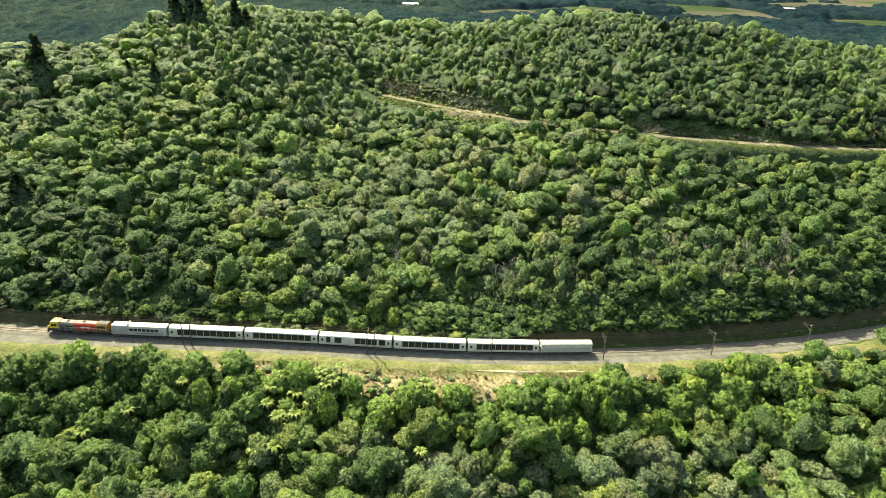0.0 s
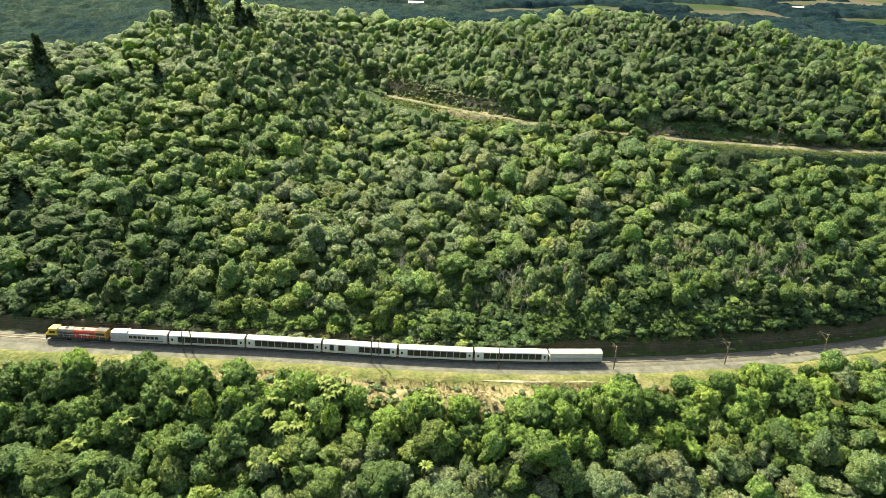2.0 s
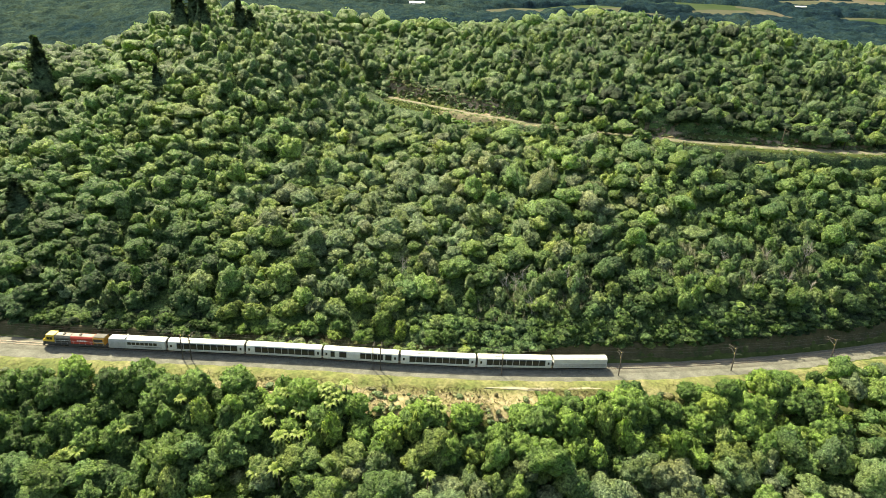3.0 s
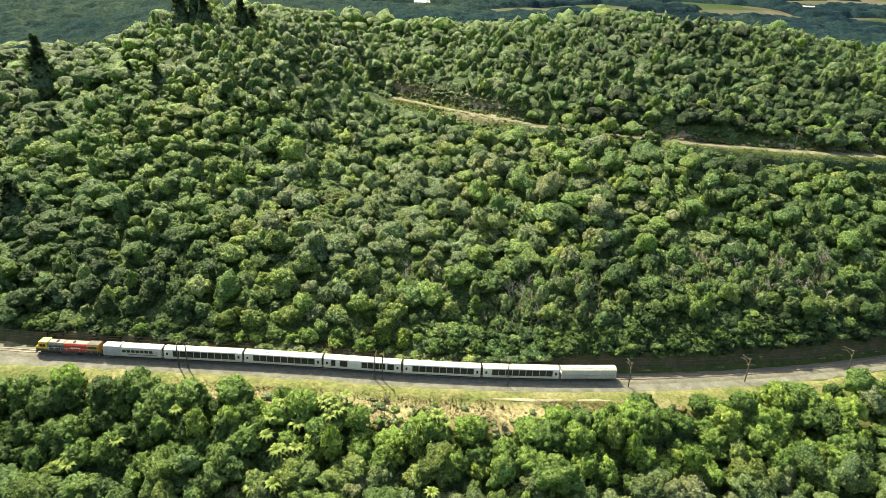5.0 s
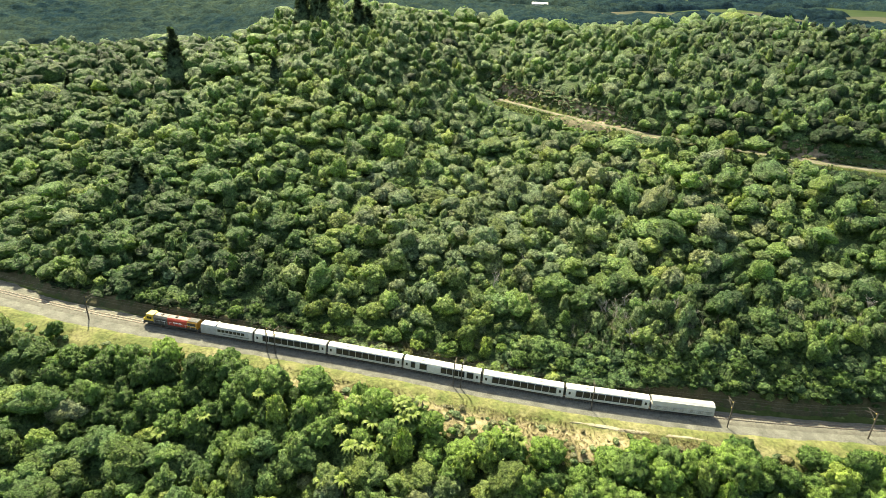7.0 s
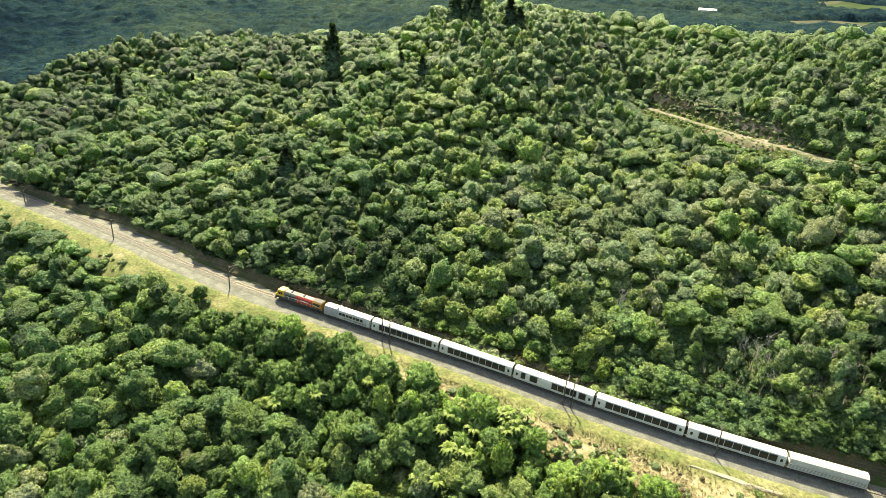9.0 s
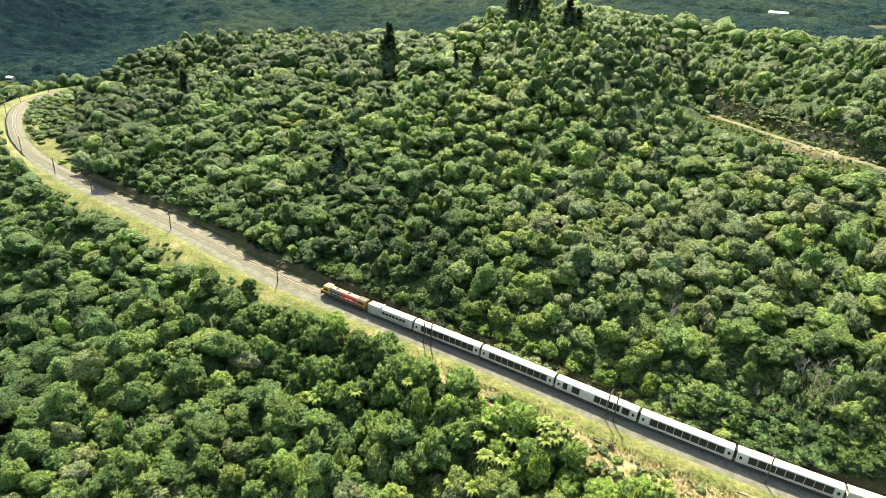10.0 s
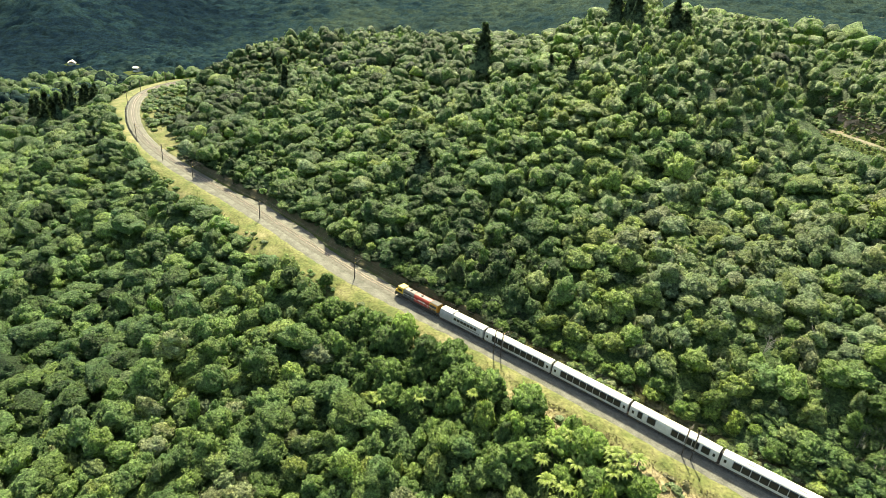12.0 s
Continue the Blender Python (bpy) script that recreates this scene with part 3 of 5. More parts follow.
# stands of bush, spots set lighter or darker, and cloud shade on the gully put into the tint (-56, 132 and -38, 168):
# place, half width, and how they lean from dark (-) to yellow green (+)
STANDS_AND_SHADE = ((-19, 22, 13, 0.22), (8, 81, 14, 0.26), (-3, 68, 9, 0.2), (78, 58, 9, 0.3), (92, 50, 10, 0.12), (-89, 99, 16, 0.2), (-108, 73, 12, 0.2), (-95, 28, 28, -0.1), (5, 40, 24, 0.12),
          (-50, 89, 12, -0.12), (-56, 132, 22, -0.1), (-38, 168, 22, -0.14), (-116, 140, 24, 0.24), (-150, 130, 20, 0.16), (-120, 30, 22, -0.05), (120, 78, 14, -0.16), (-60, 26, 13, -0.14), (30, 48, 14, 0.14), (-25, 48, 26, 0.22), (135, 60, 34, -0.15), (-5, 125, 25, 0.1))
GREY_STANDS = ((61, 66, 15), (32, 88, 13), (-40, 60, 10), (-75, 118, 12), (-160, 70, 16), (14, 112, 9))


def bush_shade_tint(x, y):
    """A tint for each tree, in drifts of lighter and darker bush that also stand in for gully shading."""
    t = 0.47 + 0.12 * wave(x, y, 43, 12) + 0.11 * wave(x, y, 19, 8) + 0.05 * wave(x, y, 8, 9) + rng.normal(0, 0.12, len(x))
    for sx, sy, sr, lean in STANDS_AND_SHADE:
        t = t + lean * np.exp(-((x - sx) ** 2 + (y - sy) ** 2) / sr ** 2)
    t = t - 0.1 * smooth(-140, -250, x)
    pale = rng.random(len(x)) < 0.06
    t = np.where(pale, rng.uniform(0.6, 0.74, len(x)), t)
    chance = 0.04 + 0.08 * smooth(0.2, 0.7, wave(x, y, 30, 11))
    for sx, sy, sr in GREY_STANDS:
        chance = chance + 0.5 * np.exp(-((x - sx) ** 2 + (y - sy) ** 2) / sr ** 2)
    t = np.clip(t, 0.06, 0.74)
    return np.where(rng.random(len(x)) < chance, rng.uniform(0.79, 0.9, len(x)), t)


def thinned(x, y, r, share=0.46):
    """Which trees stand clear of the larger ones beside them."""
    order = np.argsort(-r)
    keep = np.ones(len(x), bool)
    for i in order:
        if keep[i]:
            close = (np.abs(x - x[i]) < r[i]) & (np.abs(y - y[i]) < r[i])
            close &= (np.hypot(x - x[i], y - y[i]) < share * r[i]) & (r <= r[i])
            close[i] = False
            keep[close] = False
    return keep


def wood(x, y, keep, rad, templates, kinds, tall=(0.82, 1.28), lighter=0.0, big=0.2, feathery=0.0, grey=0.0):
    x, y = x[keep], y[keep]
    r = rng.uniform(*rad, len(x)) * (1 + 0.2 * wave(x, y, 31, 17))
    r = np.where(rng.random(len(x)) < big * (1 + 0.6 * wave(x, y, 37, 19)), rad[1] * rng.uniform(1.0, 1.5, len(x)), r)
    t = np.clip(bush_shade_tint(x, y) + lighter, 0.03, 0.92)
    up = (rng.random(len(x)) < feathery + 0.04 + 0.16 * smooth(0.1, 0.6, wave(x, y, 26, 14))) & (len(kinds[1]) > 0)
    s, _ = along(x, y)
    wisp = np.exp(-((x - 47) / 13) ** 2 - ((s - 19) / 9) ** 2) + np.exp(-((x - 118) / 17) ** 2 - ((s - 24) / 11) ** 2) + 0.2 * np.exp(-((x + 70) / 30) ** 2 - ((s - 18) / 9) ** 2)
    wisp = (rng.random(len(x)) < 0.85 * wisp) & (len(kinds[1]) > 0)
    up = up | wisp
    tpl = np.where(up, rng.choice(kinds[1] if len(kinds[1]) else [0], len(x)), rng.choice(kinds[0], len(x)))
    t = np.where(up & (rng.random(len(x)) < 0.5), np.clip(t + 0.25, 0, 0.86), t)
    t = np.where(wisp | (rng.random(len(x)) < grey), rng.uniform(0.79, 0.9, len(x)), t)
    h = rng.uniform(*tall, len(x)) * np.where(up, 1.1, 1.0) * (1 + 0.12 * wave(x, y, 13, 18))
    r = np.where(up, np.minimum(r, 2.4), r)
    # shade behind the upper line's bank, put into the tint of the crowns
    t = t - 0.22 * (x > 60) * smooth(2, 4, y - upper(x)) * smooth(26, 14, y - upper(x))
    # low growth below the upper line and under the wires
    up_ = y - upper(np.clip(x, -40, 240))
    low = (up_ > np.where(x < 50, -20, -13)) & (up_ < 0) & (x > -26) & (x < 240) & ~((x > 54) & (x < 98))
    r, h = np.where(low, np.minimum(r, 1.9), r), np.where(low, np.minimum(h, 0.78), h)
    rows = np.stack([x, y, ground(x, y) - 0.3 + rng.uniform(-0.6, 1.3, len(x)) * ~low, r, h, t, tpl], 1)
    return rows[thinned(x, y, r)]


def off_lines(x, y, clear_upper=9.5):
    s, _ = along(x, y)
    yu = upper(np.clip(x, -40, 240))
    bench = (y - yu < clear_upper - 2.5 - 4.2 * (x > 34) + 3.2 * (x > 97) * (x < 156)) & (y - yu > -8.0 - 5.0 * (x < 36) + 4.2 * (x > 54) * (x < 98)) & (x > -16) & (x < 235)
    return ((s > north_edge(x) + wide(x) + 0.8 * (cutting(x) > 0.5)) | (s < south_edge(x))) & ~bench


FINE = [crown("round", 105, 0.11, 120, k) for k in (20, 24, 28, 33, 38, 26, 30, 42, 22)] + [crown("upright", 130, 0.12, 80, 14) for _ in range(4)]
COARSE = [crown("round", 30, 0.16, 36, k) for k in (9, 11, 13, 15, 17, 12, 14)] + [crown("upright", 70, 0.17, 36, 8) for _ in range(3)]
NEAR = [crown("round", 220, 0.09, 230, k) for k in (26, 30, 34, 38, 44, 32, 36, 50, 28)] + [crown("upright", 330, 0.09, 120, 18) for _ in range(4)]
FK, CK = (list(range(9)), list(range(9, 13))), (list(range(7)), list(range(7, 10)))


def named_tree_zone(x, y):
    """The front rows beside the railway, where every tree is a thing of its own."""
    s, _ = along(x, y)
    return (x > -98) & (x < 122) & (((s < 0) & (s > -30)) | ((s > 0) & (s < 11.5)))


x, y = scatter(-235, 205, 3, 112, 3.7)
s_, _ = along(x, y)
keep = off_lines(x, y) & (s_ > 0) & ~named_tree_zone(x, y) & (y < 112) & (x < 45 + 0.7 * (y + 142))
front = (s_ < 34) & (x > -75)
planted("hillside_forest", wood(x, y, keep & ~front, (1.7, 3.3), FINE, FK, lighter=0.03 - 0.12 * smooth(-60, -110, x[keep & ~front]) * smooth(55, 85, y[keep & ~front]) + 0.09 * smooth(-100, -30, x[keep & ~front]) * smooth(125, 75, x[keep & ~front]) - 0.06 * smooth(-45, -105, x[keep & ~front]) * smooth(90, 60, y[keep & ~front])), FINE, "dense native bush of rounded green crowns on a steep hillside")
# west of about -46 the shade in the bush is put into the tint
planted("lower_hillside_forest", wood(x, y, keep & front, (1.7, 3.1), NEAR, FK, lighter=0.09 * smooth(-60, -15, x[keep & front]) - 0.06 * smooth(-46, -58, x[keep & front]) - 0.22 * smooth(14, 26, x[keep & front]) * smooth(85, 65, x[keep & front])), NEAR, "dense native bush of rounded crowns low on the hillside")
x, y = scatter(-128, 262, 108, 215, 3.6)
s_, _ = along(x, y)
slope = (y >= 109.5) & (x > -120 + 6 * wave(x, y, 9, 3)) & (x < 262)
keep = off_lines(x, y) & slope & (s_ < 205)
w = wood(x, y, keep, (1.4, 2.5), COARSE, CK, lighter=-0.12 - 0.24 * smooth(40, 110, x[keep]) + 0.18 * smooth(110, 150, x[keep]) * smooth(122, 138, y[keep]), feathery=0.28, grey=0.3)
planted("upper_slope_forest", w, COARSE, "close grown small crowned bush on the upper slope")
x, y = scatter(-470, 330, 20, 300, 4.7)
s_, _ = along(x, y)
slope = (y >= 109.5) & (x > -120) & (x < 262) & (s_ < 204)
keep = off_lines(x, y) & (s_ > 0) & (((y >= 109.5) & (x > -235)) | ((x <= -235) & (s_ > 0)) | (x > 205)) & (s_ < 222 - 20 * (x < -120)) & ~slope & ~((s_ > 208) & (x > -60) & (x < 200))
planted("ridge_forest", wood(x, y, keep, (1.9, 3.2), COARSE, CK, lighter=-0.16 - 0.02 * smooth(-210, -240, x[keep])), COARSE, "bush covered ridge and crest of rounded green crowns")
x, y = scatter(-330, 190, -118, 30, 4.2)
s_, _ = along(x, y)
keep = off_lines(x, y) & (s_ < 0) & ~named_tree_zone(x, y) & (y > np.maximum(-56 - 0.72 * np.clip(-x - 40, 0, 200), -142 + 0.25 * (20 - x)))
west = x < -125
planted("valley_forest", wood(x, y, keep & ~west, (2.0, 3.6), NEAR, FK, (0.85, 1.3), 0.17 + 0.05 * smooth(20, 60, x[keep & ~west]) - 0.03 * smooth(-40, -55, x[keep & ~west]) - 0.04 * smooth(-60, -115, x[keep & ~west])), NEAR, "bright green bush on the slope falling below the railway")
planted("west_valley_forest", wood(x, y, keep & west, (2.0, 3.6), FINE, FK, (0.8, 1.25), -0.04), FINE, "green bush on the western slope below the railway")
x, y = scatter(-640, -300, -60, 120, 6.2)
s_, _ = along(x, y)
keep = (s_ < -13) & (x < -330) & (y > -128 + 0.25 * (20 - x))
planted("bend_forest", wood(x, y, keep, (2.4, 4.2), COARSE, CK, lighter=-0.1), COARSE, "scrubby bush outside the bend of the railway")
CLEARINGS = ((-81, 930, 34), (70, 850, 22), (210, 815, 20), (335, 915, 30), (480, 1010, 30), (760, 1190, 60), (-688, 122, 5), (-582, 140, 4), (-640, 541, 10), (900, 1300, 70))


def chance_of(i, j, k):
    v = np.sin(i * 127.1 + j * 311.7 + k * 74.7) * 43758.5453
    return v - np.floor(v)


def crowns_over(x, y, cell):
    """The height of a closed canopy of rounded crowns over x, y, and a number that is one crown's own."""
    ci, cj = np.floor(x / cell), np.floor(y / cell)
    best, own = np.zeros_like(x), np.zeros_like(x)
    for di in (-1, 0, 1):
        for dj in (-1, 0, 1):
            i, j = ci + di, cj + dj
            px, py = (i + 0.15 + 0.7 * chance_of(i, j, 1)) * cell, (j + 0.15 + 0.7 * chance_of(i, j, 2)) * cell
            r = cell * (0.6 + 0.35 * chance_of(i, j, 3))
            h = np.sqrt(np.maximum(r * r - (x - px) ** 2 - (y - py) ** 2, 0)) * (0.5 + 0.6 * chance_of(i, j, 4))
            own = np.where(h > best, chance_of(i, j, 5), own)
            best = np.maximum(best, h)
    return best, own


def distant_canopy(name, near, to, az0, az1, label):
    """Far bush seen as one closed canopy of rounded crowns, with clearings where there is pasture."""
    rr = near * np.exp(np.arange(0, math.log(to / near), 0.0044))
    aa = np.radians(np.arange(az0, az1, 0.25))
    R, A = np.meshgrid(rr, aa, indexing="ij")
    A = A + rng.uniform(-0.0008, 0.0008, A.shape)
    X, Y = 20 - R * np.sin(A), -130 + R * np.cos(A)
    s_, _ = along(X, Y)
    drift = wave(X, Y, 95, 21) + 0.5 * wave(X, Y, 40, 22) + 1.3 * smooth(120, -150, X) + 0.3 + 0.7 * smooth(620, 480, R)
    grown = smooth(-0.02, 0.06, drift) * np.maximum(smooth(196, 214, s_), smooth(-500, -540, X)) * smooth(-60, -20, Y)
    for cx, cy, cr in CLEARINGS:
        grown = grown * smooth(cr, cr + 8, np.hypot((X - cx) / 2.2, Y - cy))
    fine, own = crowns_over(X, Y, 8.0)
    broad, own_b = crowns_over(X, Y, 14.0)
    far = smooth(750, 1100, R)
    tall = fine * (1 - far) + broad * far * 0.9 + 2.5 * wave(X, Y, 33, 24)
    Z = ground(X, Y) - 2.5 + (tall + 2.5) * grown
    n, m = X.shape
    idx = np.arange(n * m).reshape(n, m)
    quads = np.stack([idx[:-1, :-1], idx[1:, :-1], idx[1:, 1:], idx[:-1, 1:]], -1)
    quads = quads[(grown[:-1, :-1] > 0.02) | (grown[1:, 1:] > 0.02)]
    # the tint darkens westward, standing for cloud shade on the far valley
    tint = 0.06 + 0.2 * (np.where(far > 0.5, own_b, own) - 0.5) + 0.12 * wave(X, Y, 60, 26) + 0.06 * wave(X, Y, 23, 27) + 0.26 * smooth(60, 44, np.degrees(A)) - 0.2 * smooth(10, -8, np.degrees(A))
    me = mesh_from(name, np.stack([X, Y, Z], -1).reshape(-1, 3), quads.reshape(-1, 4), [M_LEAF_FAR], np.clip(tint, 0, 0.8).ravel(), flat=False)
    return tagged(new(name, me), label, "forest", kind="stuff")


def middle_distance(name, gap, rad, inside, label, mat, area=(-820, 420, -60, 560)):
    x, y = scatter(*area, gap)
    s_, _ = along(x, y)
    r, az = np.hypot(x - 20, y + 130), np.degrees(np.arctan2(20 - x, y + 130))
    keep = ((s_ > 205) | (x < -470)) & (np.abs(s_) > 12) & inside(r, az) & (y > -60)
    for cx, cy, cr in CLEARINGS:
        keep &= np.hypot((x - cx) / 2.2, y - cy) > cr
    w = wood(x, y, keep, rad, COARSE, (CK[0], []), (0.8, 1.2), big=0.1)
    # darker tint towards the west, painted for the cloud shade there
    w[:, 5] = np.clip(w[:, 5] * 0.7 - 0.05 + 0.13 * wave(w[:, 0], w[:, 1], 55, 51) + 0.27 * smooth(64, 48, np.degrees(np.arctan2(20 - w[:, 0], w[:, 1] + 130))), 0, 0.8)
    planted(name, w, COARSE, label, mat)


middle_distance("farther_forest", 7.8, (3.6, 5.6), lambda r, az: (r < 620) & (az < 80) & (az > 38), "bush down the valley beyond the bend, coloured for cloud shade and haze", M_LEAF_FAR)
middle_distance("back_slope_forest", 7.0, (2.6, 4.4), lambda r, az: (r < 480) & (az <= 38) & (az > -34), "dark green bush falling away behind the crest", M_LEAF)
distant_canopy("distant_forest", 420, 1750, -36, 82, "bush and shelter belts over distant hills, coloured for cloud shade and haze")

def understorey(name, area, step, label, deep=1.5, lighter=0.0):
    """The leafy floor of ferns and saplings that closes the gaps between the crowns."""
    X, Y = np.meshgrid(np.arange(area[0], area[1], step), np.arange(area[2], area[3], step), indexing="ij")
    X, Y = X + rng.uniform(-0.3, 0.3, X.shape) * step, Y + rng.uniform(-0.3, 0.3, X.shape) * step
    s_, _ = along(X, Y)
    up = Y - upper(np.clip(X, -40, 240))
    near_track = (X > -22) & (X < 240)
    bench = near_track & (up > -6.4 - 4.5 * (X < 40)) & (up < 5.5 + 3 * (X < 36))
    grown = ~bench * np.maximum(smooth(0.3, 2.5, s_ - north_edge(X) - wide(X)), smooth(0.5, 3.5, south_edge(X) - s_))
    tall, own = crowns_over(X, Y, 3.1)
    low = 1 - 0.6 * near_track * smooth(-15, -11, up) * (up < 0)
    Z = ground(X, Y) - 0.6 + (deep + 0.75 * tall * low) * grown
    idx = np.arange(X.size).reshape(X.shape)
    quads = np.stack([idx[:-1, :-1], idx[1:, :-1], idx[1:, 1:], idx[:-1, 1:]], -1)
    quads = quads[(grown[:-1, :-1] > 0.02) | (grown[1:, 1:] > 0.02)]
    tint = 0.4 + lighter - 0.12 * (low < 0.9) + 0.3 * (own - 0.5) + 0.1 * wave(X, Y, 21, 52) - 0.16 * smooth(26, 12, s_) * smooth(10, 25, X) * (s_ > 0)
    me = mesh_from(name, np.stack([X, Y, Z], -1).reshape(-1, 3), quads.reshape(-1, 4), [M_LEAF], np.clip(tint, 0, 0.74).ravel(), flat=False)
    return tagged(new(name, me), label, "undergrowth", kind="stuff")


understorey("hillside_undergrowth", (-225, 205, 4, 120), 1.1, "close undergrowth of ferns and saplings on the hillside", 0.9, -0.06)
understorey("upper_undergrowth", (-110, 240, 119, 205), 1.4, "close undergrowth of scrub on the upper slope", 1.8, -0.12)
understorey("lower_valley_undergrowth", (-230, 190, -230, -108), 2.2, "close undergrowth on the foot of the slope below the railway", 0.9, -0.06)
understorey("valley_undergrowth", (-230, 175, -110, -9), 1.3, "close undergrowth of ferns and saplings below the railway", 0.9, -0.06)

# front rows: single trees with a trunk and a crown
TREE_MESHES = []
for i in range(10):
    v, f, nv = crown("upright" if i in (3, 7) else "round", 560, 0.066, 380, (34, 42, 50, 38, 58)[i % 5])
    TREE_MESHES.append(mesh_from("crown", v, f, [M_LEAF_OWN], flat=False, normals=nv, tint=np.full(len(v), (0.48, 0.28, 0.57, 0.66, 0.42, 0.62, 0.24, 0.74, 0.54, 0.48)[i])))


def trunk_mesh():
    bm = bmesh.new()
    rod(bm, (0, 0, -0.5), (0.03, 0.02, 0.5), 0.09, 0.07, 7)
    rod(bm, (0.03, 0.02, 0.45), (0, 0.04, 1.0), 0.07, 0.035, 7)
    for a in (0.4, 2.3, 4.4):
        rod(bm, (0.03, 0.02, 0.4), (0.42 * math.cos(a), 0.42 * math.sin(a), 1.0), 0.04, 0.015, 5)
    me = bpy.data.meshes.new("trunk")
    bm.to_mesh(me)
    bm.free()
    me.materials.append(M_BARK)
    return me


TRUNK = trunk_mesh()
TREE_WORDS = ("rounded mid green bush tree beside the railway", "dark green broadleaf tree on the slope", "bright green rounded tree with a lumpy crown", "pale feathery upright tree beside the cutting",
              "low spreading green tree with a dense crown", "yellow green rounded tree on the bank", "deep green tree with a bumpy crown", "grey green wispy upright tree", "broad green tree with a clumped crown", "mid green tree with an uneven crown")


def single_tree(k, x, y, z, r, h, turn, group):
    ob = thing("tree", TREE_WORDS[k], "tree", group, pose(x, y, z, 0, 0, turn) @ Matrix.Diagonal((r, r, r * h, 1)))
    part("trunk", TRUNK, None, ob)
    part("crown", TREE_MESHES[k], None, ob)
    return ob


x, y = scatter(-100, 122, -36, 34, 3.75)
keep = off_lines(x, y) & named_tree_zone(x, y)
x, y = x[keep], y[keep]
side, _ = along(x, y)
order = np.argsort(np.abs(side + 3))
rest = np.isin(np.arange(len(x)), order[330:])
order = order[:330]
planted("front_forest", wood(x, y, rest, (2.6, 4.6), NEAR, FK, (0.85, 1.25), 0.1), NEAR, "dense green bush behind the front row of trees")
for i in order:
    if -25 < x[i] < -2 and -30 < y[i] < -17.5 and (i * 7) % 10 < 4:
        continue
    k = int(rng.integers(0, 10))
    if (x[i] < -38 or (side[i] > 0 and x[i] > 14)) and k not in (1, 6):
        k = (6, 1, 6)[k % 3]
    if k in (3, 7) and -21 < side[i] < 0:
        k = 4
    r = rng.uniform(2.6, 4.6) if side[i] < 0 else rng.uniform(2.0, 3.5) * (0.78 if x[i] < -45 else 1.0)
    single_tree(k, x[i], y[i], float(ground(x[i], y[i])) - 0.2, r, rng.uniform(0.8, 1.3) if side[i] < 0 else rng.uniform(0.7, 1.0), rng.uniform(0, 360), "trees above the railway" if side[i] > 0 else "trees below the railway")


# two that stand out beside the verge
single_tree(0, -70.5, -15.6, float(ground(-70.5, -15.6)) - 0.2, 4.3, 1.15, 40, "trees below the railway")
single_tree(6, -104.5, -14.2, float(ground(-104.5, -14.2)) - 0.2, 2.7, 1.3, 130, "trees below the railway")


# ---- the train ----
def shell(bm, x0, x1, profile):
    """A closed body with one cross-section from end to end; profile: (y, z) pairs round it."""
    rings = [[bm.verts.new((x, y, z)) for y, z in profile] for x in (x0, x1)]
    n = len(profile)
    for k in range(n):
        bm.faces.new((rings[0][k], rings[1][k], rings[1][(k + 1) % n], rings[0][(k + 1) % n]))
    bm.faces.new(rings[0])
    bm.faces.new(rings[1][::-1])
    bmesh.ops.recalc_face_normals(bm, faces=bm.faces[:])
    return bm


def bogie(parent, x, axles=2, base=1.1):
    """A bogie with its wheels, under a vehicle."""
    bm = bmesh.new()
    half = base * (axles - 1) / 2
    for y in (-0.98, 0.98):
        box(bm, x - half - 0.45, x + half + 0.45, y - 0.07, y + 0.07, 0.42, 0.66)
        for k in range(axles):
            box(bm, x - half + k * base - 0.16, x - half + k * base + 0.16, y - 0.1, y + 0.1, 0.34, 0.6)
    box(bm, x - 0.3, x + 0.3, -0.98, 0.98, 0.45, 0.75)
    frame_ = part("bogie", bm, M_BLACK, parent, "dusty black bogie frame")
    for k in range(axles):
        bm = bmesh.new()
        cx = x - half + k * base
        for y in (-0.56, 0.56):
            rod(bm, (cx, y - 0.06, 0.44), (cx, y + 0.06, 0.44), 0.44, 0.44, 18)
        rod(bm, (cx, -0.56, 0.44), (cx, 0.56, 0.44), 0.08, 0.08, 8)
        part("wheelset", bm, M_RAIL, frame_)


def underfloor(parent, pieces):
    for x0, x1, z0 in pieces:
        bm = bevelled(box(bmesh.new(), x0, x1, -1.05, 1.05, z0, 1.0), 0.05)
        part("equipment_box", bm, M_BLACK, parent, "sooty underfloor equipment box")


def couplings(parent, half):
    for sx in (-1, 1):
        bm = box(bmesh.new(), min(sx * half, sx * (half + 0.36)), max(sx * half, sx * (half + 0.36)), -0.16, 0.16, 0.62, 0.9)
        part("coupler", bm, M_BLACK, parent)


SIDE = ((1.30, 0.78), (1.39, 1.05), (1.39, 2.55), (1.33, 2.95), (1.16, 3.30))
CROWN = ((1.16, 3.30), (0.9, 3.50), (0.5, 3.64), (0.0, 3.70))


def body_profile():
    right = list(SIDE) + [(1.10, 3.28)]
    return right + [(-y, z) for y, z in right[::-1]]


def side_y(z):
    return float(np.interp(z, [p[1] for p in SIDE], [p[0] for p in SIDE]))


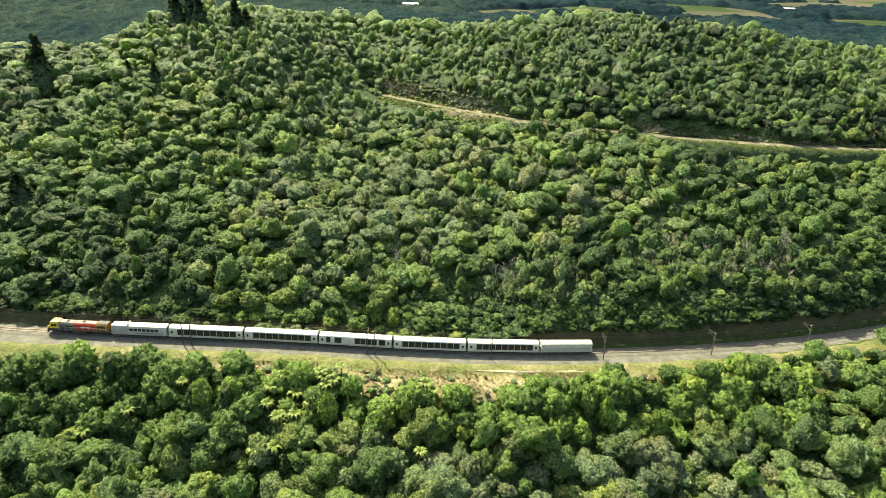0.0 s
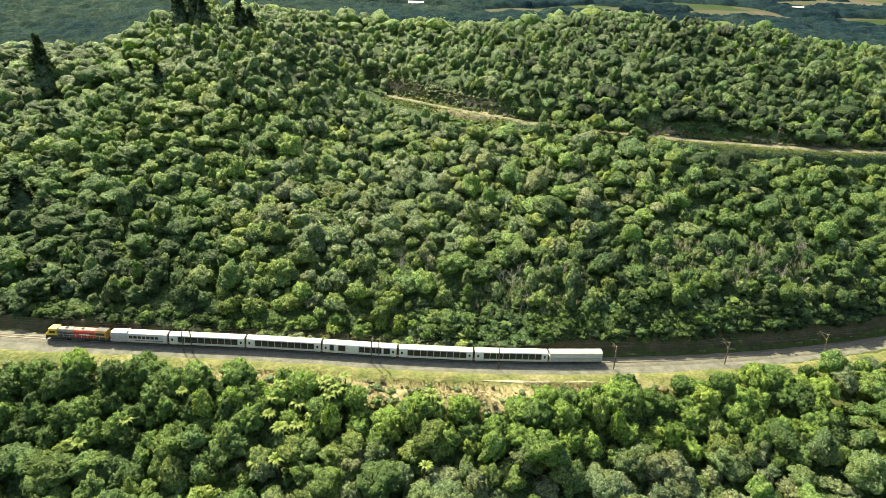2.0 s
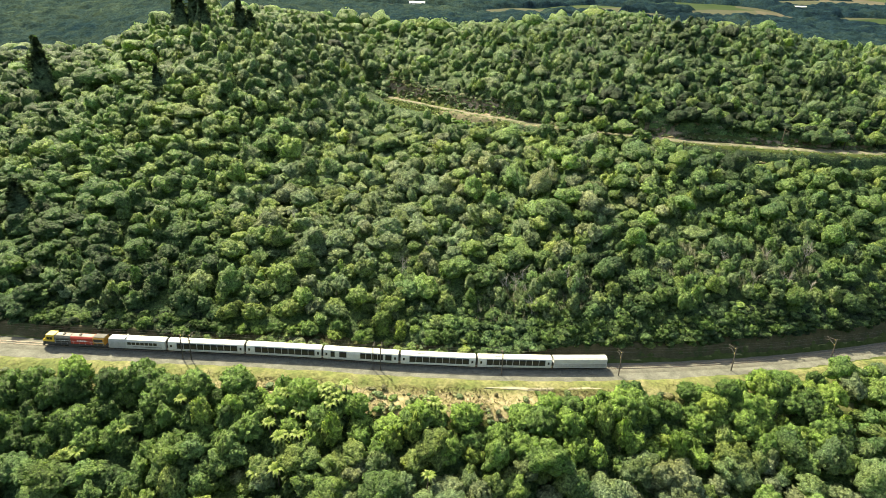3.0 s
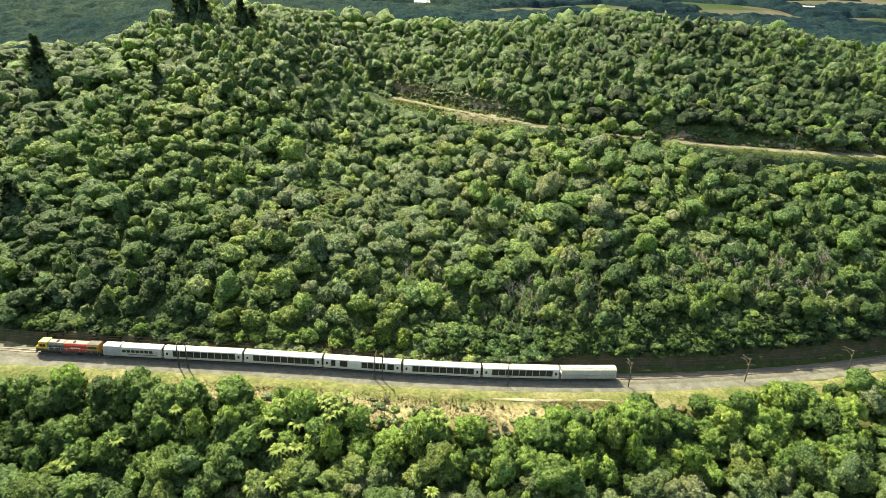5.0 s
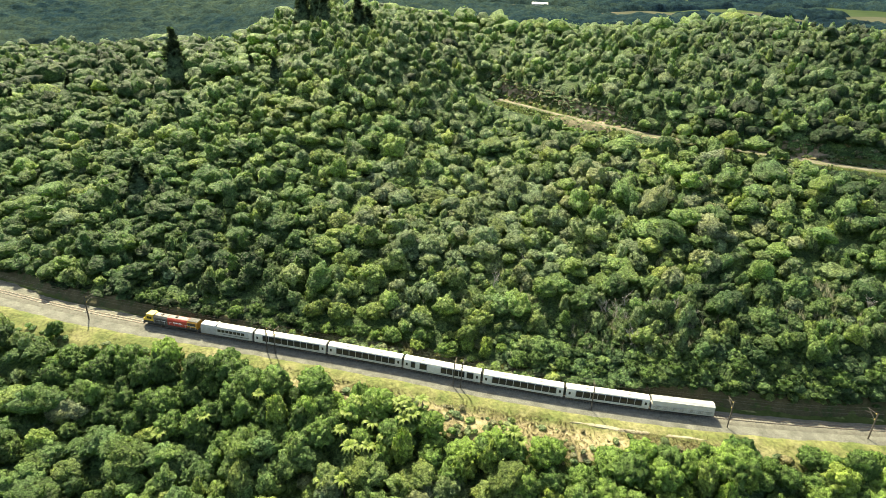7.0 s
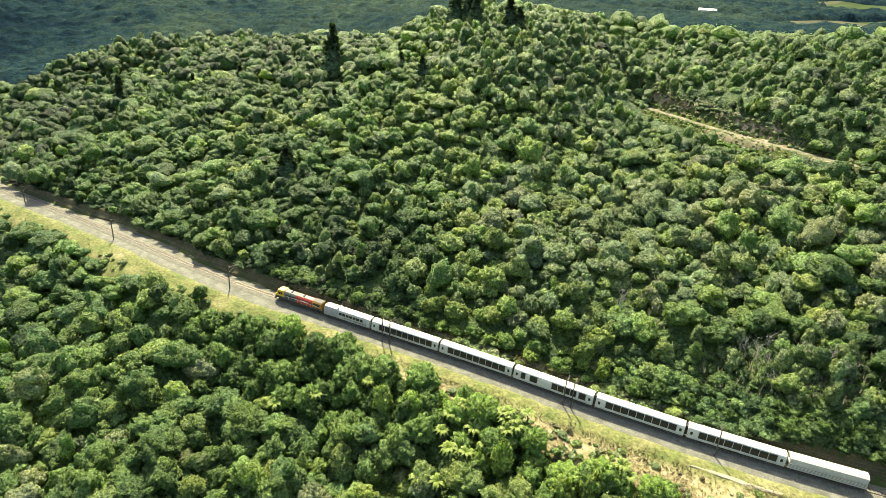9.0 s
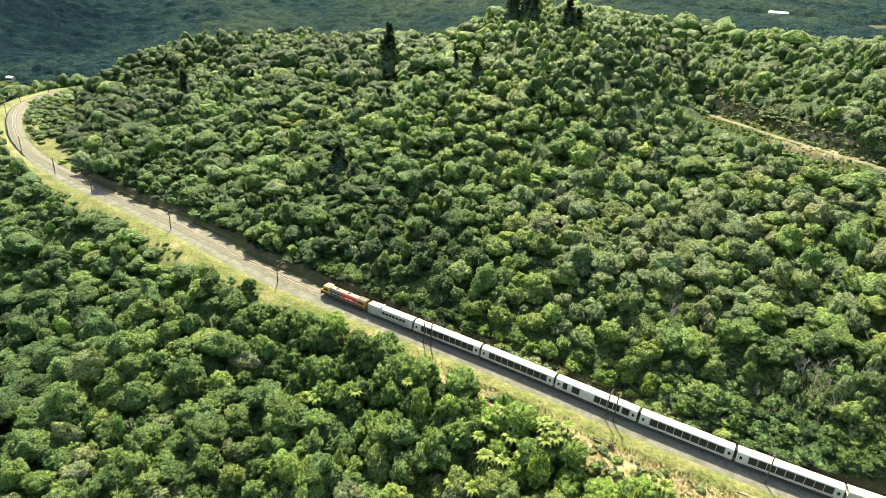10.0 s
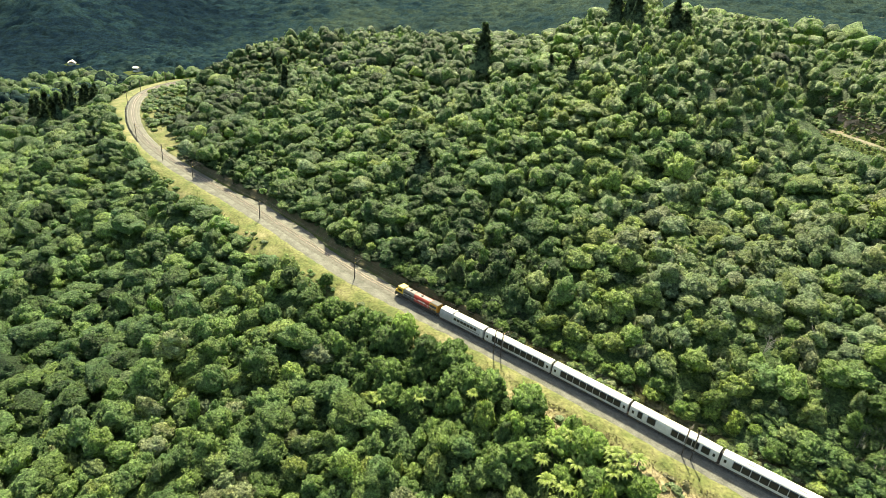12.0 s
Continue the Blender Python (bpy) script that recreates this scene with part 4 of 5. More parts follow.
def pane(parent, sx, x0, x1, z0, z1, name="window_pane", mat=None, proud=0.012, thick=0.02):
    """A pane that follows the bulge of the side."""
    bm = bmesh.new()
    zs = [z0] + [z for z in (2.55, 2.95) if z0 < z < z1 - 0.01] + [z1]
    rings = []
    for x in (x0, x1):
        rings.append([bm.verts.new((x, sx * (side_y(z) + proud), z)) for z in zs] + [bm.verts.new((x, sx * (side_y(z) + proud - thick), z)) for z in zs[::-1]])
    n = len(rings[0])
    for k in range(n):
        bm.faces.new((rings[0][k], rings[1][k], rings[1][(k + 1) % n], rings[0][(k + 1) % n]))
    bm.faces.new(rings[0])
    bm.faces.new(rings[1][::-1])
    bmesh.ops.recalc_face_normals(bm, faces=bm.faces[:])
    return part(name, bm, mat or M_GLASS, parent)


def roof(parent, x0, x1, mat, label):
    prof = [(y * 1.015, z + 0.004) for y, z in CROWN]
    prof = prof + [(-y, z) for y, z in prof[-2::-1]] + [(-1.0, 3.22), (1.0, 3.22)]
    return part("roof", shell(bmesh.new(), x0, x1, prof), mat, parent, label)


def coach(panes, label, at):
    """A passenger coach 19.7 m long with panorama windows; panes: stretches of glass as parts of its length, and how many panes each."""
    L = 19.7
    ob = thing("passenger_coach", label, "railway coach", "coaches of the train")
    part("body", shell(bmesh.new(), -L / 2, L / 2, body_profile()), M_WHITE, ob)
    top = roof(ob, -L / 2 + 0.02, L / 2 - 0.02, M_ROOF, "dusty white curved roof")
    for sx in (-1, 1):
        for a, b, n in panes:
            x0, x1 = L * (a - 0.5), L * (b - 0.5)
            w = (x1 - x0) / n
            pane(ob, sx, x0 - 0.08, x1 + 0.08, 1.42, 3.16, "window_surround", M_GREY, 0.006, 0.015)
            for k in range(n):
                pane(ob, sx, x0 + k * w + 0.08, x0 + (k + 1) * w - 0.08, 1.5, 3.08, proud=0.02)
        for u in (0.042, 0.958):
            d = pane(ob, sx, L * (u - 0.5) - 0.42, L * (u - 0.5) + 0.42, 1.02, 2.95, "door", M_SILVER, 0.01)
            g = pane(ob, sx, L * (u - 0.5) - 0.25, L * (u - 0.5) + 0.25, 1.85, 2.6, "door_window", proud=0.02)
            g.parent = d
        pane(ob, sx, -L / 2 + 1.2, L / 2 - 1.2, 1.12, 1.2, "stripe", M_GREY, 0.008)
    for sx in (-1, 1):
        bm = bevelled(box(bmesh.new(), min(sx * L / 2, sx * (L / 2 + 0.26)), max(sx * L / 2, sx * (L / 2 + 0.26)), -0.72, 0.72, 0.95, 3.25), 0.06)
        part("gangway_bellows", bm, M_BLACK, ob, "folded black gangway bellows")
    for x in (-4.6, 4.6):
        bm = bevelled(box(bmesh.new(), x - 1.1, x + 1.1, -0.55, 0.55, 3.6, 3.78), 0.06)
        part("air_unit", bm, M_ROOF, top)
    underfloor(ob, ((-4.2, -1.6, 0.45), (-1.0, 1.4, 0.5), (2.0, 4.4, 0.42)))
    for x in (-7.0, 7.0):
        bogie(ob, x, 2, 2.1)
    couplings(ob, L / 2)
    return ob


def set_on_rails(ob, d):
    x, y, z, a = line(d)
    x0, y0, z0, _ = line(d - 6)
    x1, y1, z1, _ = line(d + 6)
    ob.matrix_world = pose(x, (y0 + y1) / 2, (z0 + z1) / 2 + 0.0, 0, math.degrees(-math.atan2(z1 - z0, x1 - x0)), math.degrees(math.atan2(y1 - y0, x1 - x0)))
    return ob


COUPLED, FIRST = 20.3, -54.3
LONG_BAND = ((0.115, 0.915, 9),)
for i in range(5):
    cafe = i == 2
    ob = coach(((0.095, 0.155, 1), (0.21, 0.31, 1), (0.49, 0.80, 4), (0.825, 0.915, 1)) if cafe else LONG_BAND,
               "white cafe coach with separate tinted windows in the train" if cafe else "white passenger coach with a long band of tinted panorama windows", i)
    set_on_rails(ob, FIRST + COUPLED * (i + 0.5))


def luggage_van():
    L = 14.7
    ob = thing("luggage_van", "white and grey luggage and generator van behind the locomotive", "railway van")
    part("body", shell(bmesh.new(), -L / 2 + 4.4, L / 2, body_profile()), M_VAN, ob)
    part("generator_body", shell(bmesh.new(), -L / 2, -L / 2 + 4.396, body_profile()), M_GREY, ob, "mid grey generator end of the van")
    roof(ob, -L / 2 + 4.4, L / 2 - 0.02, M_ROOF, "dusty white curved roof")
    part("generator_roof", shell(bmesh.new(), -L / 2 + 0.02, -L / 2 + 4.3, [(1.1, 3.29), (1.05, 3.45), (0.5, 3.5), (-0.5, 3.5), (-1.05, 3.45), (-1.1, 3.29)]), M_SILVER, ob, "flat grey roof over the generator")
    bm = bevelled(box(bmesh.new(), -L / 2 + 4.1, -L / 2 + 4.5, -1.0, 1.0, 3.45, 3.86), 0.05)
    part("exhaust_box", bm, M_GREY, ob, "dark grey exhaust box")
    for sx in (-1, 1):
        for k in range(7):
            x0 = -L / 2 + L * 0.33 + k * 1.12
            pane(ob, sx, x0, x0 + 0.92, 2.0, 2.75)
        for k in range(3):
            x0 = -L / 2 + 0.7 + k * 1.25
            g = pane(ob, sx, x0, x0 + 1.0, 1.5, 2.9, "grille", M_GREY, 0.01)
            g["label"] = "grey louvred grille"
        pane(ob, sx, -1.0, L / 2 - 1.0, 1.4, 1.55, "stripe", M_BLACK, 0.01)
        pane(ob, sx, L / 2 - 1.0, L / 2 - 0.2, 1.05, 2.9, "door", M_SILVER, 0.01)
    for sx in (-1, 1):
        bm = bevelled(box(bmesh.new(), min(sx * L / 2, sx * (L / 2 + 0.26)), max(sx * L / 2, sx * (L / 2 + 0.26)), -0.72, 0.72, 0.95, 3.2), 0.06)
        part("gangway_bellows", bm, M_BLACK, ob)
    underfloor(ob, ((-2.6, 0.0, 0.42), (0.6, 2.6, 0.5)))
    for x in (-4.9, 4.9):
        bogie(ob, x, 2, 2.1)
    couplings(ob, L / 2)
    return ob


set_on_rails(luggage_van(), FIRST - 7.65)


def viewing_car():
    """The open-air car at the tail: a low ribbed silver side under a plain roof."""
    L = 14.7
    ob = thing("viewing_car", "silver grey open-air viewing car at the tail of the train", "railway coach")
    low = [(1.3, 0.78), (1.39, 1.05), (1.39, 2.05), (-1.39, 2.05), (-1.39, 1.05), (-1.3, 0.78)]
    part("body", shell(bmesh.new(), -L / 2, L / 2, low), M_SILVER, ob)
    roof(ob, -L / 2, L / 2, M_SILVER, "silver grey curved roof")
    for sx in (-1, 1):
        part("cantrail", box(bmesh.new(), -L / 2, L / 2, min(sx * 1.05, sx * 1.25), max(sx * 1.05, sx * 1.25), 3.02, 3.3), M_SILVER, ob)
        for k in range(8):
            x = -L / 2 + 0.15 + k * (L - 0.3) / 7
            part("pillar", box(bmesh.new(), x - 0.07, x + 0.07, min(sx * 1.2, sx * 1.34), max(sx * 1.2, sx * 1.34), 2.05, 3.1), M_SILVER, ob)
            if k < 7:
                x2 = x + (L - 0.3) / 7
                part("mesh_panel", box(bmesh.new(), x + 0.1, x2 - 0.1, min(sx * 1.26, sx * 1.29), max(sx * 1.26, sx * 1.29), 2.1, 3.02), M_SILVER, ob)
        for z in (1.25, 1.55, 1.85):
            pane(ob, sx, -L / 2 + 0.3, L / 2 - 0.3, z, z + 0.06, "rib", M_BLACK, 0.02)
    for y in (-0.75, -0.25, 0.25, 0.75):
        z = 3.72 - 0.18 * (y / 0.75) ** 2 * 0.75
        part("roof_rib", box(bmesh.new(), -L / 2 + 0.2, L / 2 - 0.2, y - 0.03, y + 0.03, z - 0.1, z + 0.02), M_SILVER, ob)
    bm = box(bmesh.new(), L / 2 + 0.0, L / 2 + 0.06, -1.2, 1.2, 2.05, 2.2)
    for y in (-1.15, -0.4, 0.4, 1.15):
        box(bm, L / 2, L / 2 + 0.06, y - 0.04, y + 0.04, 1.0, 3.2)
    part("end_rail", bm, M_GREY, ob)
    for y in (-1.0, 1.0):
        bm = rod(bmesh.new(), (L / 2, y, 1.5), (L / 2 + 0.09, y, 1.5), 0.1, 0.1, 10)
        part("tail_lamp", bm, M_RED, ob, "red tail lamp")
    underfloor(ob, ((-2.0, 2.0, 0.5),))
    for x in (-4.9, 4.9):
        bogie(ob, x, 2, 2.1)
    couplings(ob, L / 2)
    return ob


set_on_rails(viewing_car(), FIRST + COUPLED * 5 + 7.6)


def locomotive():
    L = 16.6
    h = L / 2
    ob = thing("locomotive", "yellow, black and red diesel locomotive pulling the train", "locomotive")
    bm = bevelled(box(bmesh.new(), -h, h, -1.32, 1.32, 0.95, 1.32), 0.05)
    part("underframe", bm, M_BLACK, ob)
    # cab with a sloped nose
    prof = [(-h + 0.05, 1.32), (-h + 0.05, 2.25), (-h + 0.5, 2.4), (-h + 0.95, 3.45), (-h + 3.0, 3.45), (-h + 3.0, 1.32)]
    bm = bmesh.new()
    rings = [[bm.verts.new((x, y * (1.0 if z < 3 else 0.88), z)) for x, z in prof] for y in (-1.32, 1.32)]
    n = len(prof)
    for k in range(n):
        bm.faces.new((rings[0][k], rings[0][(k + 1) % n], rings[1][(k + 1) % n], rings[1][k]))
    bm.faces.new(rings[0][::-1])
    bm.faces.new(rings[1])
    bmesh.ops.recalc_face_normals(bm, faces=bm.faces[:])
    cab = part("cab", bevelled(bm, 0.06), M_YELLOW, ob, "faded yellow cab")
    bm = bevelled(box(bmesh.new(), -h + 0.85, -h + 3.06, -1.18, 1.18, 3.44, 3.58), 0.05)
    part("cab_roof", bm, M_CREAM, cab, "pale yellow cab roof")
    for y in (-0.6, 0.6):
        bm = bmesh.new()
        vs = [bm.verts.new(p) for p in ((-h + 0.535, y - 0.5, 2.52), (-h + 0.535, y + 0.5, 2.52), (-h + 0.83, y + 0.46, 3.25), (-h + 0.83, y - 0.46, 3.25))]
        f = bm.faces.new(vs)
        bmesh.ops.extrude_face_region(bm, geom=[f])
        for v in bm.verts[4:]:
            v.co.x -= 0.03
        bmesh.ops.recalc_face_normals(bm, faces=bm.faces[:])
        part("windscreen", bm, M_GLASS, cab)
        bm = rod(bmesh.new(), (-h - 0.02, y, 2.0), (-h + 0.06, y, 2.0), 0.12, 0.12, 12)
        part("headlight", bm, M_LAMP, cab)
    for y in (-1.34, 1.3):
        for x0, x1 in ((-h + 1.15, -h + 1.85), (-h + 1.95, -h + 2.55)):
            part("cab_window", box(bmesh.new(), x0, x1, y, y + 0.04, 2.3, 3.0), M_GLASS, cab)
        part("cab_skirt", box(bmesh.new(), -h + 0.1, -h + 3.0, y - 0.004, y + 0.044, 1.36, 1.72), M_BLACK, cab)
    # long hood in its colours
    def hood(x0, x1, mat, label, top=3.3, half=1.18):
        prof = [(half, 1.32), (half, top - 0.35), (half - 0.28, top), (-half + 0.28, top), (-half, top - 0.35), (-half, 1.32)]
        return part("hood_section", shell(bmesh.new(), x0, x1, prof), mat, ob, label)
    a = hood(-h + 3.0, -h + 7.2, M_HOOD, "dark grey hood section")
    b = hood(-h + 7.204, -h + 13.0, M_RED, "red hood section")
    c = hood(-h + 13.004, h - 0.6, M_ORANGE, "orange yellow hood section", 3.38, 1.24)
    part("dark_top", bevelled(box(bmesh.new(), -h + 13.02, h - 0.62, -1.0, 1.0, 3.37, 3.46), 0.04), M_BLACK, c)
    for y in (-1.0, 1.0):
        sy = 1 if y > 0 else -1
        for k in range(3):
            x0 = -h + 3.4 + k * 1.15
            part("louvre", box(bmesh.new(), x0, x0 + 0.95, min(sy * 1.17, sy * 1.2), max(sy * 1.17, sy * 1.2), 1.6, 2.6), M_BLACK, a)
        for k, w in enumerate((0.28, 0.2, 0.36, 0.22, 0.3, 0.24)):
            x0 = -h + 8.9 + sum((0.28, 0.2, 0.36, 0.22, 0.3, 0.24)[:k]) + k * 0.16
            owner = b
            part("lettering", box(bmesh.new(), x0, x0 + w, min(sy * 1.18, sy * 1.205), max(sy * 1.18, sy * 1.205), 2.1, 2.45), M_PALE, owner, "pale plain shape of painted lettering")
        part("radiator_grille", box(bmesh.new(), h - 3.4, h - 1.1, min(sy * 1.24, sy * 1.26), max(sy * 1.24, sy * 1.26), 2.1, 3.0), M_BLACK, c)
        part("dark_flash", box(bmesh.new(), h - 3.5, h - 0.7, min(sy * 1.24, sy * 1.255), max(sy * 1.24, sy * 1.255), 1.36, 1.75), M_BLACK, c)
        bm = bmesh.new()
        for k in range(9):
            x = -h + 3.2 + k * 1.55
            rod(bm, (x, sy * 1.28, 1.3), (x, sy * 1.28, 2.2), 0.02, 0.02, 5)
        rod(bm, (-h + 3.2, sy * 1.28, 2.2), (h - 0.9, sy * 1.28, 2.2), 0.022, 0.022, 5)
        part("handrail", bm, M_PALE, ob)
    bm = bevelled(box(bmesh.new(), -h + 3.1, -h + 6.9, -0.8, 0.8, 3.28, 3.42), 0.05)
    part("roof_panel", bm, M_DUST, a, "brown grey roof panel")
    bm = bevelled(box(bmesh.new(), -h + 7.4, -h + 12.7, -0.75, 0.75, 3.28, 3.4), 0.05)
    part("roof_panel", bm, M_DUST, b, "brown grey roof panel")
    for x in (-h + 5.2, -h + 9.4):
        part("exhaust_stack", box(bmesh.new(), x - 0.25, x + 0.25, -0.35, 0.35, 3.38, 3.66), M_BLACK, ob)
    for x in (h - 2.85, h - 1.45):
        part("radiator_fan", rod(bmesh.new(), (x, 0, 3.36), (x, 0, 3.48), 0.62, 0.62, 20), M_BLACK, ob)
    bm = bevelled(box(bmesh.new(), -1.9, 1.9, -1.2, 1.2, 0.35, 0.95), 0.12, 2)
    part("fuel_tank", bm, M_BLACK, ob)
    bm = box(bmesh.new(), -h - 0.12, -h, -1.25, 1.25, 0.35, 1.2)
    part("snow_plough", bm, M_BLACK, ob)
    for x in (-h + 3.0, h - 3.0):
        bogie(ob, x, 3, 1.55)
    couplings(ob, h)
    return ob


set_on_rails(locomotive(), FIRST - 15.3 - 8.5)


# ---- overhead line ----
def mast_thing(arm_to, label):
    """A steel mast with a bracket that reaches over the track (towards +y)."""
    ob = thing("catenary_mast", label, "overhead line mast", "masts along the railway")
    bm = bmesh.new()
    for x in (-0.09, 0.09):
        box(bm, x - 0.012, x + 0.012, -0.13, 0.13, -0.9, 7.4)
    box(bm, -0.09, 0.09, -0.012, 0.012, -0.9, 7.4)
    part("mast", bm, M_STEEL, ob)
    part("footing", bevelled(box(bmesh.new(), -0.3, 0.3, -0.3, 0.3, -1.0, -0.05), 0.04), M_SLEEPER, ob)
    bm = rod(bmesh.new(), (0, 0.15, 5.3), (0, arm_to, 6.6), 0.05, 0.04, 6)
    rod(bm, (0, 0.15, 6.9), (0, arm_to, 6.6), 0.045, 0.04, 6)
    rod(bm, (0, arm_to * 0.55, 6.0), (0, arm_to + 0.5, 5.45), 0.035, 0.03, 6)
    part("bracket", bm, M_STEEL, ob)
    for a, b in (((0, 0.12, 5.28), (0, 0.5, 5.45)), ((0, 0.12, 6.9), (0, 0.55, 6.86))):
        part("insulator", rod(bmesh.new(), a, b, 0.08, 0.08, 8), M_CREAM, ob)
    bm = rod(bmesh.new(), (0, -0.1, 7.1), (0, -0.75, 7.75), 0.04, 0.03, 6)
    part("feeder_arm", bm, M_STEEL, ob)
    return ob


mast = mast_thing(3.1, "weathered grey steel mast with a bracket arm over the track")
MASTS = (-412, -380, -345, -309, -274, -237, -208, -157, -102, -49.6, -47.4, 0.0, 1.9, 33.4, 65.0, 98.0, 131, 164, 197)
first = True
for d in MASTS:
    x, y, z, a = line(d)
    m = pose(x + 3.2 * math.sin(a), y - 3.2 * math.cos(a), z - 0.45, 0, 0, math.degrees(a))
    if first:
        mast.matrix_world, first = m, False
    else:
        copy_thing(mast, m)


def wire(name, off, height, sag, label, spans):
    bm = bmesh.new()
    for a, b in zip(spans[:-1], spans[1:]):
        if b - a < 5:
            continue
        n, last = max(3, int((b - a) / 7)), None
        for k in range(n + 1):
            u = k / n
            x, y, z, t = line(a + (b - a) * u)
            p = (x - off * math.sin(t), y + off * math.cos(t), z + height - sag * 4 * u * (1 - u))
            if last:
                rod(bm, last, p, 0.022, 0.022, 4)
            last = p
    return tagged(part(name, bm, M_WIRE), label, "overhead wire")


wire("contact_wire", 0.1, 4.98, 0.05, "thin dark contact wire over the rails", MASTS)
wire("messenger_wire", -0.1, 6.15, 0.55, "thin dark carrier wire above the contact wire", MASTS)
wire("feeder_wire", -3.95, 7.25, 0.6, "thin dark feeder wire on the mast tops", MASTS)


# ---- rails and sleepers ----
def rail(name, off):
    bm = bmesh.new()
    sec = ((-0.035, 0.0), (0.035, 0.0), (0.035, -0.045), (0.009, -0.06), (0.009, -0.13), (0.06, -0.15), (-0.06, -0.15), (-0.009, -0.13), (-0.009, -0.06), (-0.035, -0.045))
    last = None
    for d in np.arange(-435, 330, 5):
        x, y, z, a = line(float(d))
        ring = [bm.verts.new((x - (off + o) * math.sin(a), y + (off + o) * math.cos(a), z + h)) for o, h in sec]
        if last:
            for k in range(len(sec)):
                bm.faces.new((last[k], ring[k], ring[(k + 1) % len(sec)], last[(k + 1) % len(sec)]))
        last = ring
    return part(name, bm, M_RAIL)


track = tagged(new("track"), "narrow gauge railway track on concrete sleepers", "railway track", kind="structure")
for off in (-0.53, 0.53):
    rail("rail", off).parent = track
bm = bevelled(box(bmesh.new(), -0.12, 0.12, -1.07, 1.07, -0.33, -0.145), 0.03)
SLEEPER = bpy.data.meshes.new("sleeper")
bm.to_mesh(SLEEPER)
SLEEPER.materials.append(M_SLEEPER)
sv, sf = np.array([v.co[:] for v in bm.verts]), [[v.index for v in f.verts] for f in bm.faces]
bm.free()
rest_v, rest_f = [], []
for d in np.arange(-434, 300, 0.75):
    x, y, z, a = line(float(d))
    m = pose(x, y, z, 0, 0, math.degrees(a))
    if -104 < d < -81 or 60 < d < 170 or -170 < d < -104:
        ob = new("sleeper", SLEEPER)
        ob.parent, ob.matrix_world = track, m
    else:
        n = len(rest_v) * len(sv)
        rest_v.append(np.c_[sv, np.ones(len(sv))] @ np.array(m).T[:, :3])
        rest_f += [[i + n for i in f] for f in sf]
me = bpy.data.meshes.new("sleepers")
me.from_pydata(np.concatenate(rest_v).tolist(), [], rest_f)
me.materials.append(M_SLEEPER)
tagged(new("sleepers", me), kind="stuff").parent = track


# ---- marked trees, ferns and dead wood ----
def conifer_mesh(i):
    """A ragged cone of drooping boughs, 1 in half width and 4.4 high, made of sprays along each bough."""
    bough = rng.uniform(0, 1, 150) ** 0.8
    az = rng.uniform(0, math.tau, 150)
    length = np.clip((1 - bough) ** 0.9 * rng.uniform(0.6, 1.15, 150) * (1 + 0.18 * np.sin(az * 2 + i)), 0.06, 1.2)
    k = rng.integers(0, 150, 1500)
    u = rng.uniform(0.15, 1, 1500) ** 0.6
    p = np.stack([np.cos(az[k]) * length[k] * u, np.sin(az[k]) * length[k] * u, 0.4 + 3.9 * bough[k] + 0.18 * u - 0.3 * u * u * length[k]], 1) + rng.normal(0, 0.035, (1500, 3))
    out = unit(p * (1, 1, 0) + (0, 0, 0.25))
    a = unit(np.cross(unit(out + rng.standard_normal((1500, 3)) * 0.6), rng.standard_normal((1500, 3))))
    b = unit(out * 0.6 + rng.standard_normal((1500, 3)) * 0.4 + (0, 0, 0.25))
    sz = rng.uniform(0.15, 0.3, (1500, 1))
    V = np.stack([p - a * sz * 0.5, p + a * sz * 0.5, p + b * sz], 1).reshape(-1, 3)
    # the dense heart of the crown
    d, tris = DOMES[140]
    u = (d[:, 2] + 0.32) / 1.32
    ring = 0.82 * (1 - u) ** 0.95 * (1 + 0.16 * np.sin(3 * np.arctan2(d[:, 1], d[:, 0]) + 11 * u + i))
    core = np.c_[unit(d[:, :2] + 1e-4) * ring[:, None], 0.3 + 3.8 * u]
    V, faces = np.concatenate([core, V]), np.concatenate([tris, np.arange(4500).reshape(-1, 3) + len(core)])
    N = np.concatenate([unit(core * (1, 1, 0) + (0, 0, 0.25)), np.repeat(unit(out + (0, 0, 0.3) + rng.standard_normal((1500, 3)) * 0.3), 3, axis=0)])
    return mesh_from("crown", V, faces, [M_CONIFER], np.full(len(V), 0.4), flat=False, normals=N)


CONIFERS = [conifer_mesh(i) for i in range(3)]


def conifer(x, y, height, r, label, k=0):
    z = float(ground(x, y)) - 0.5
    ob = thing("conifer", label, "tree", "", pose(x, y, z, 0, 0, 70 * k) @ Matrix.Diagonal((r, r, height / 4.4, 1)))
    part("trunk", TRUNK, None, ob)
    part("crown", CONIFERS[k % 3], None, ob)
    return ob


conifer(-166, 133, 25, 8.0, "tall dark conifer standing above the bush on the ridge")
for k, (x, y, h) in enumerate(((-112, 158, 18), (-106, 161, 22), (-101, 157, 19), (-86, 163, 14), (-80, 160, 11))):
    conifer(x, y, h, 5.6, "dark conifer in a clump on the hilltop", k)
conifer(-121, 44, 13.5, 6.0, "dark pointed conifer rising out of the hillside bush", 1)
conifer(-262, 84, 18, 6.0, "dark conifer on the lower spur", 2)
for k, (x, y) in enumerate(((-118, 118), (-104, 112), (-138, 96), (-215, 120), (-232, 104))):
    conifer(x, y, 9 + k % 3, 3.6, "small dark conifer among the hillside bush", k)
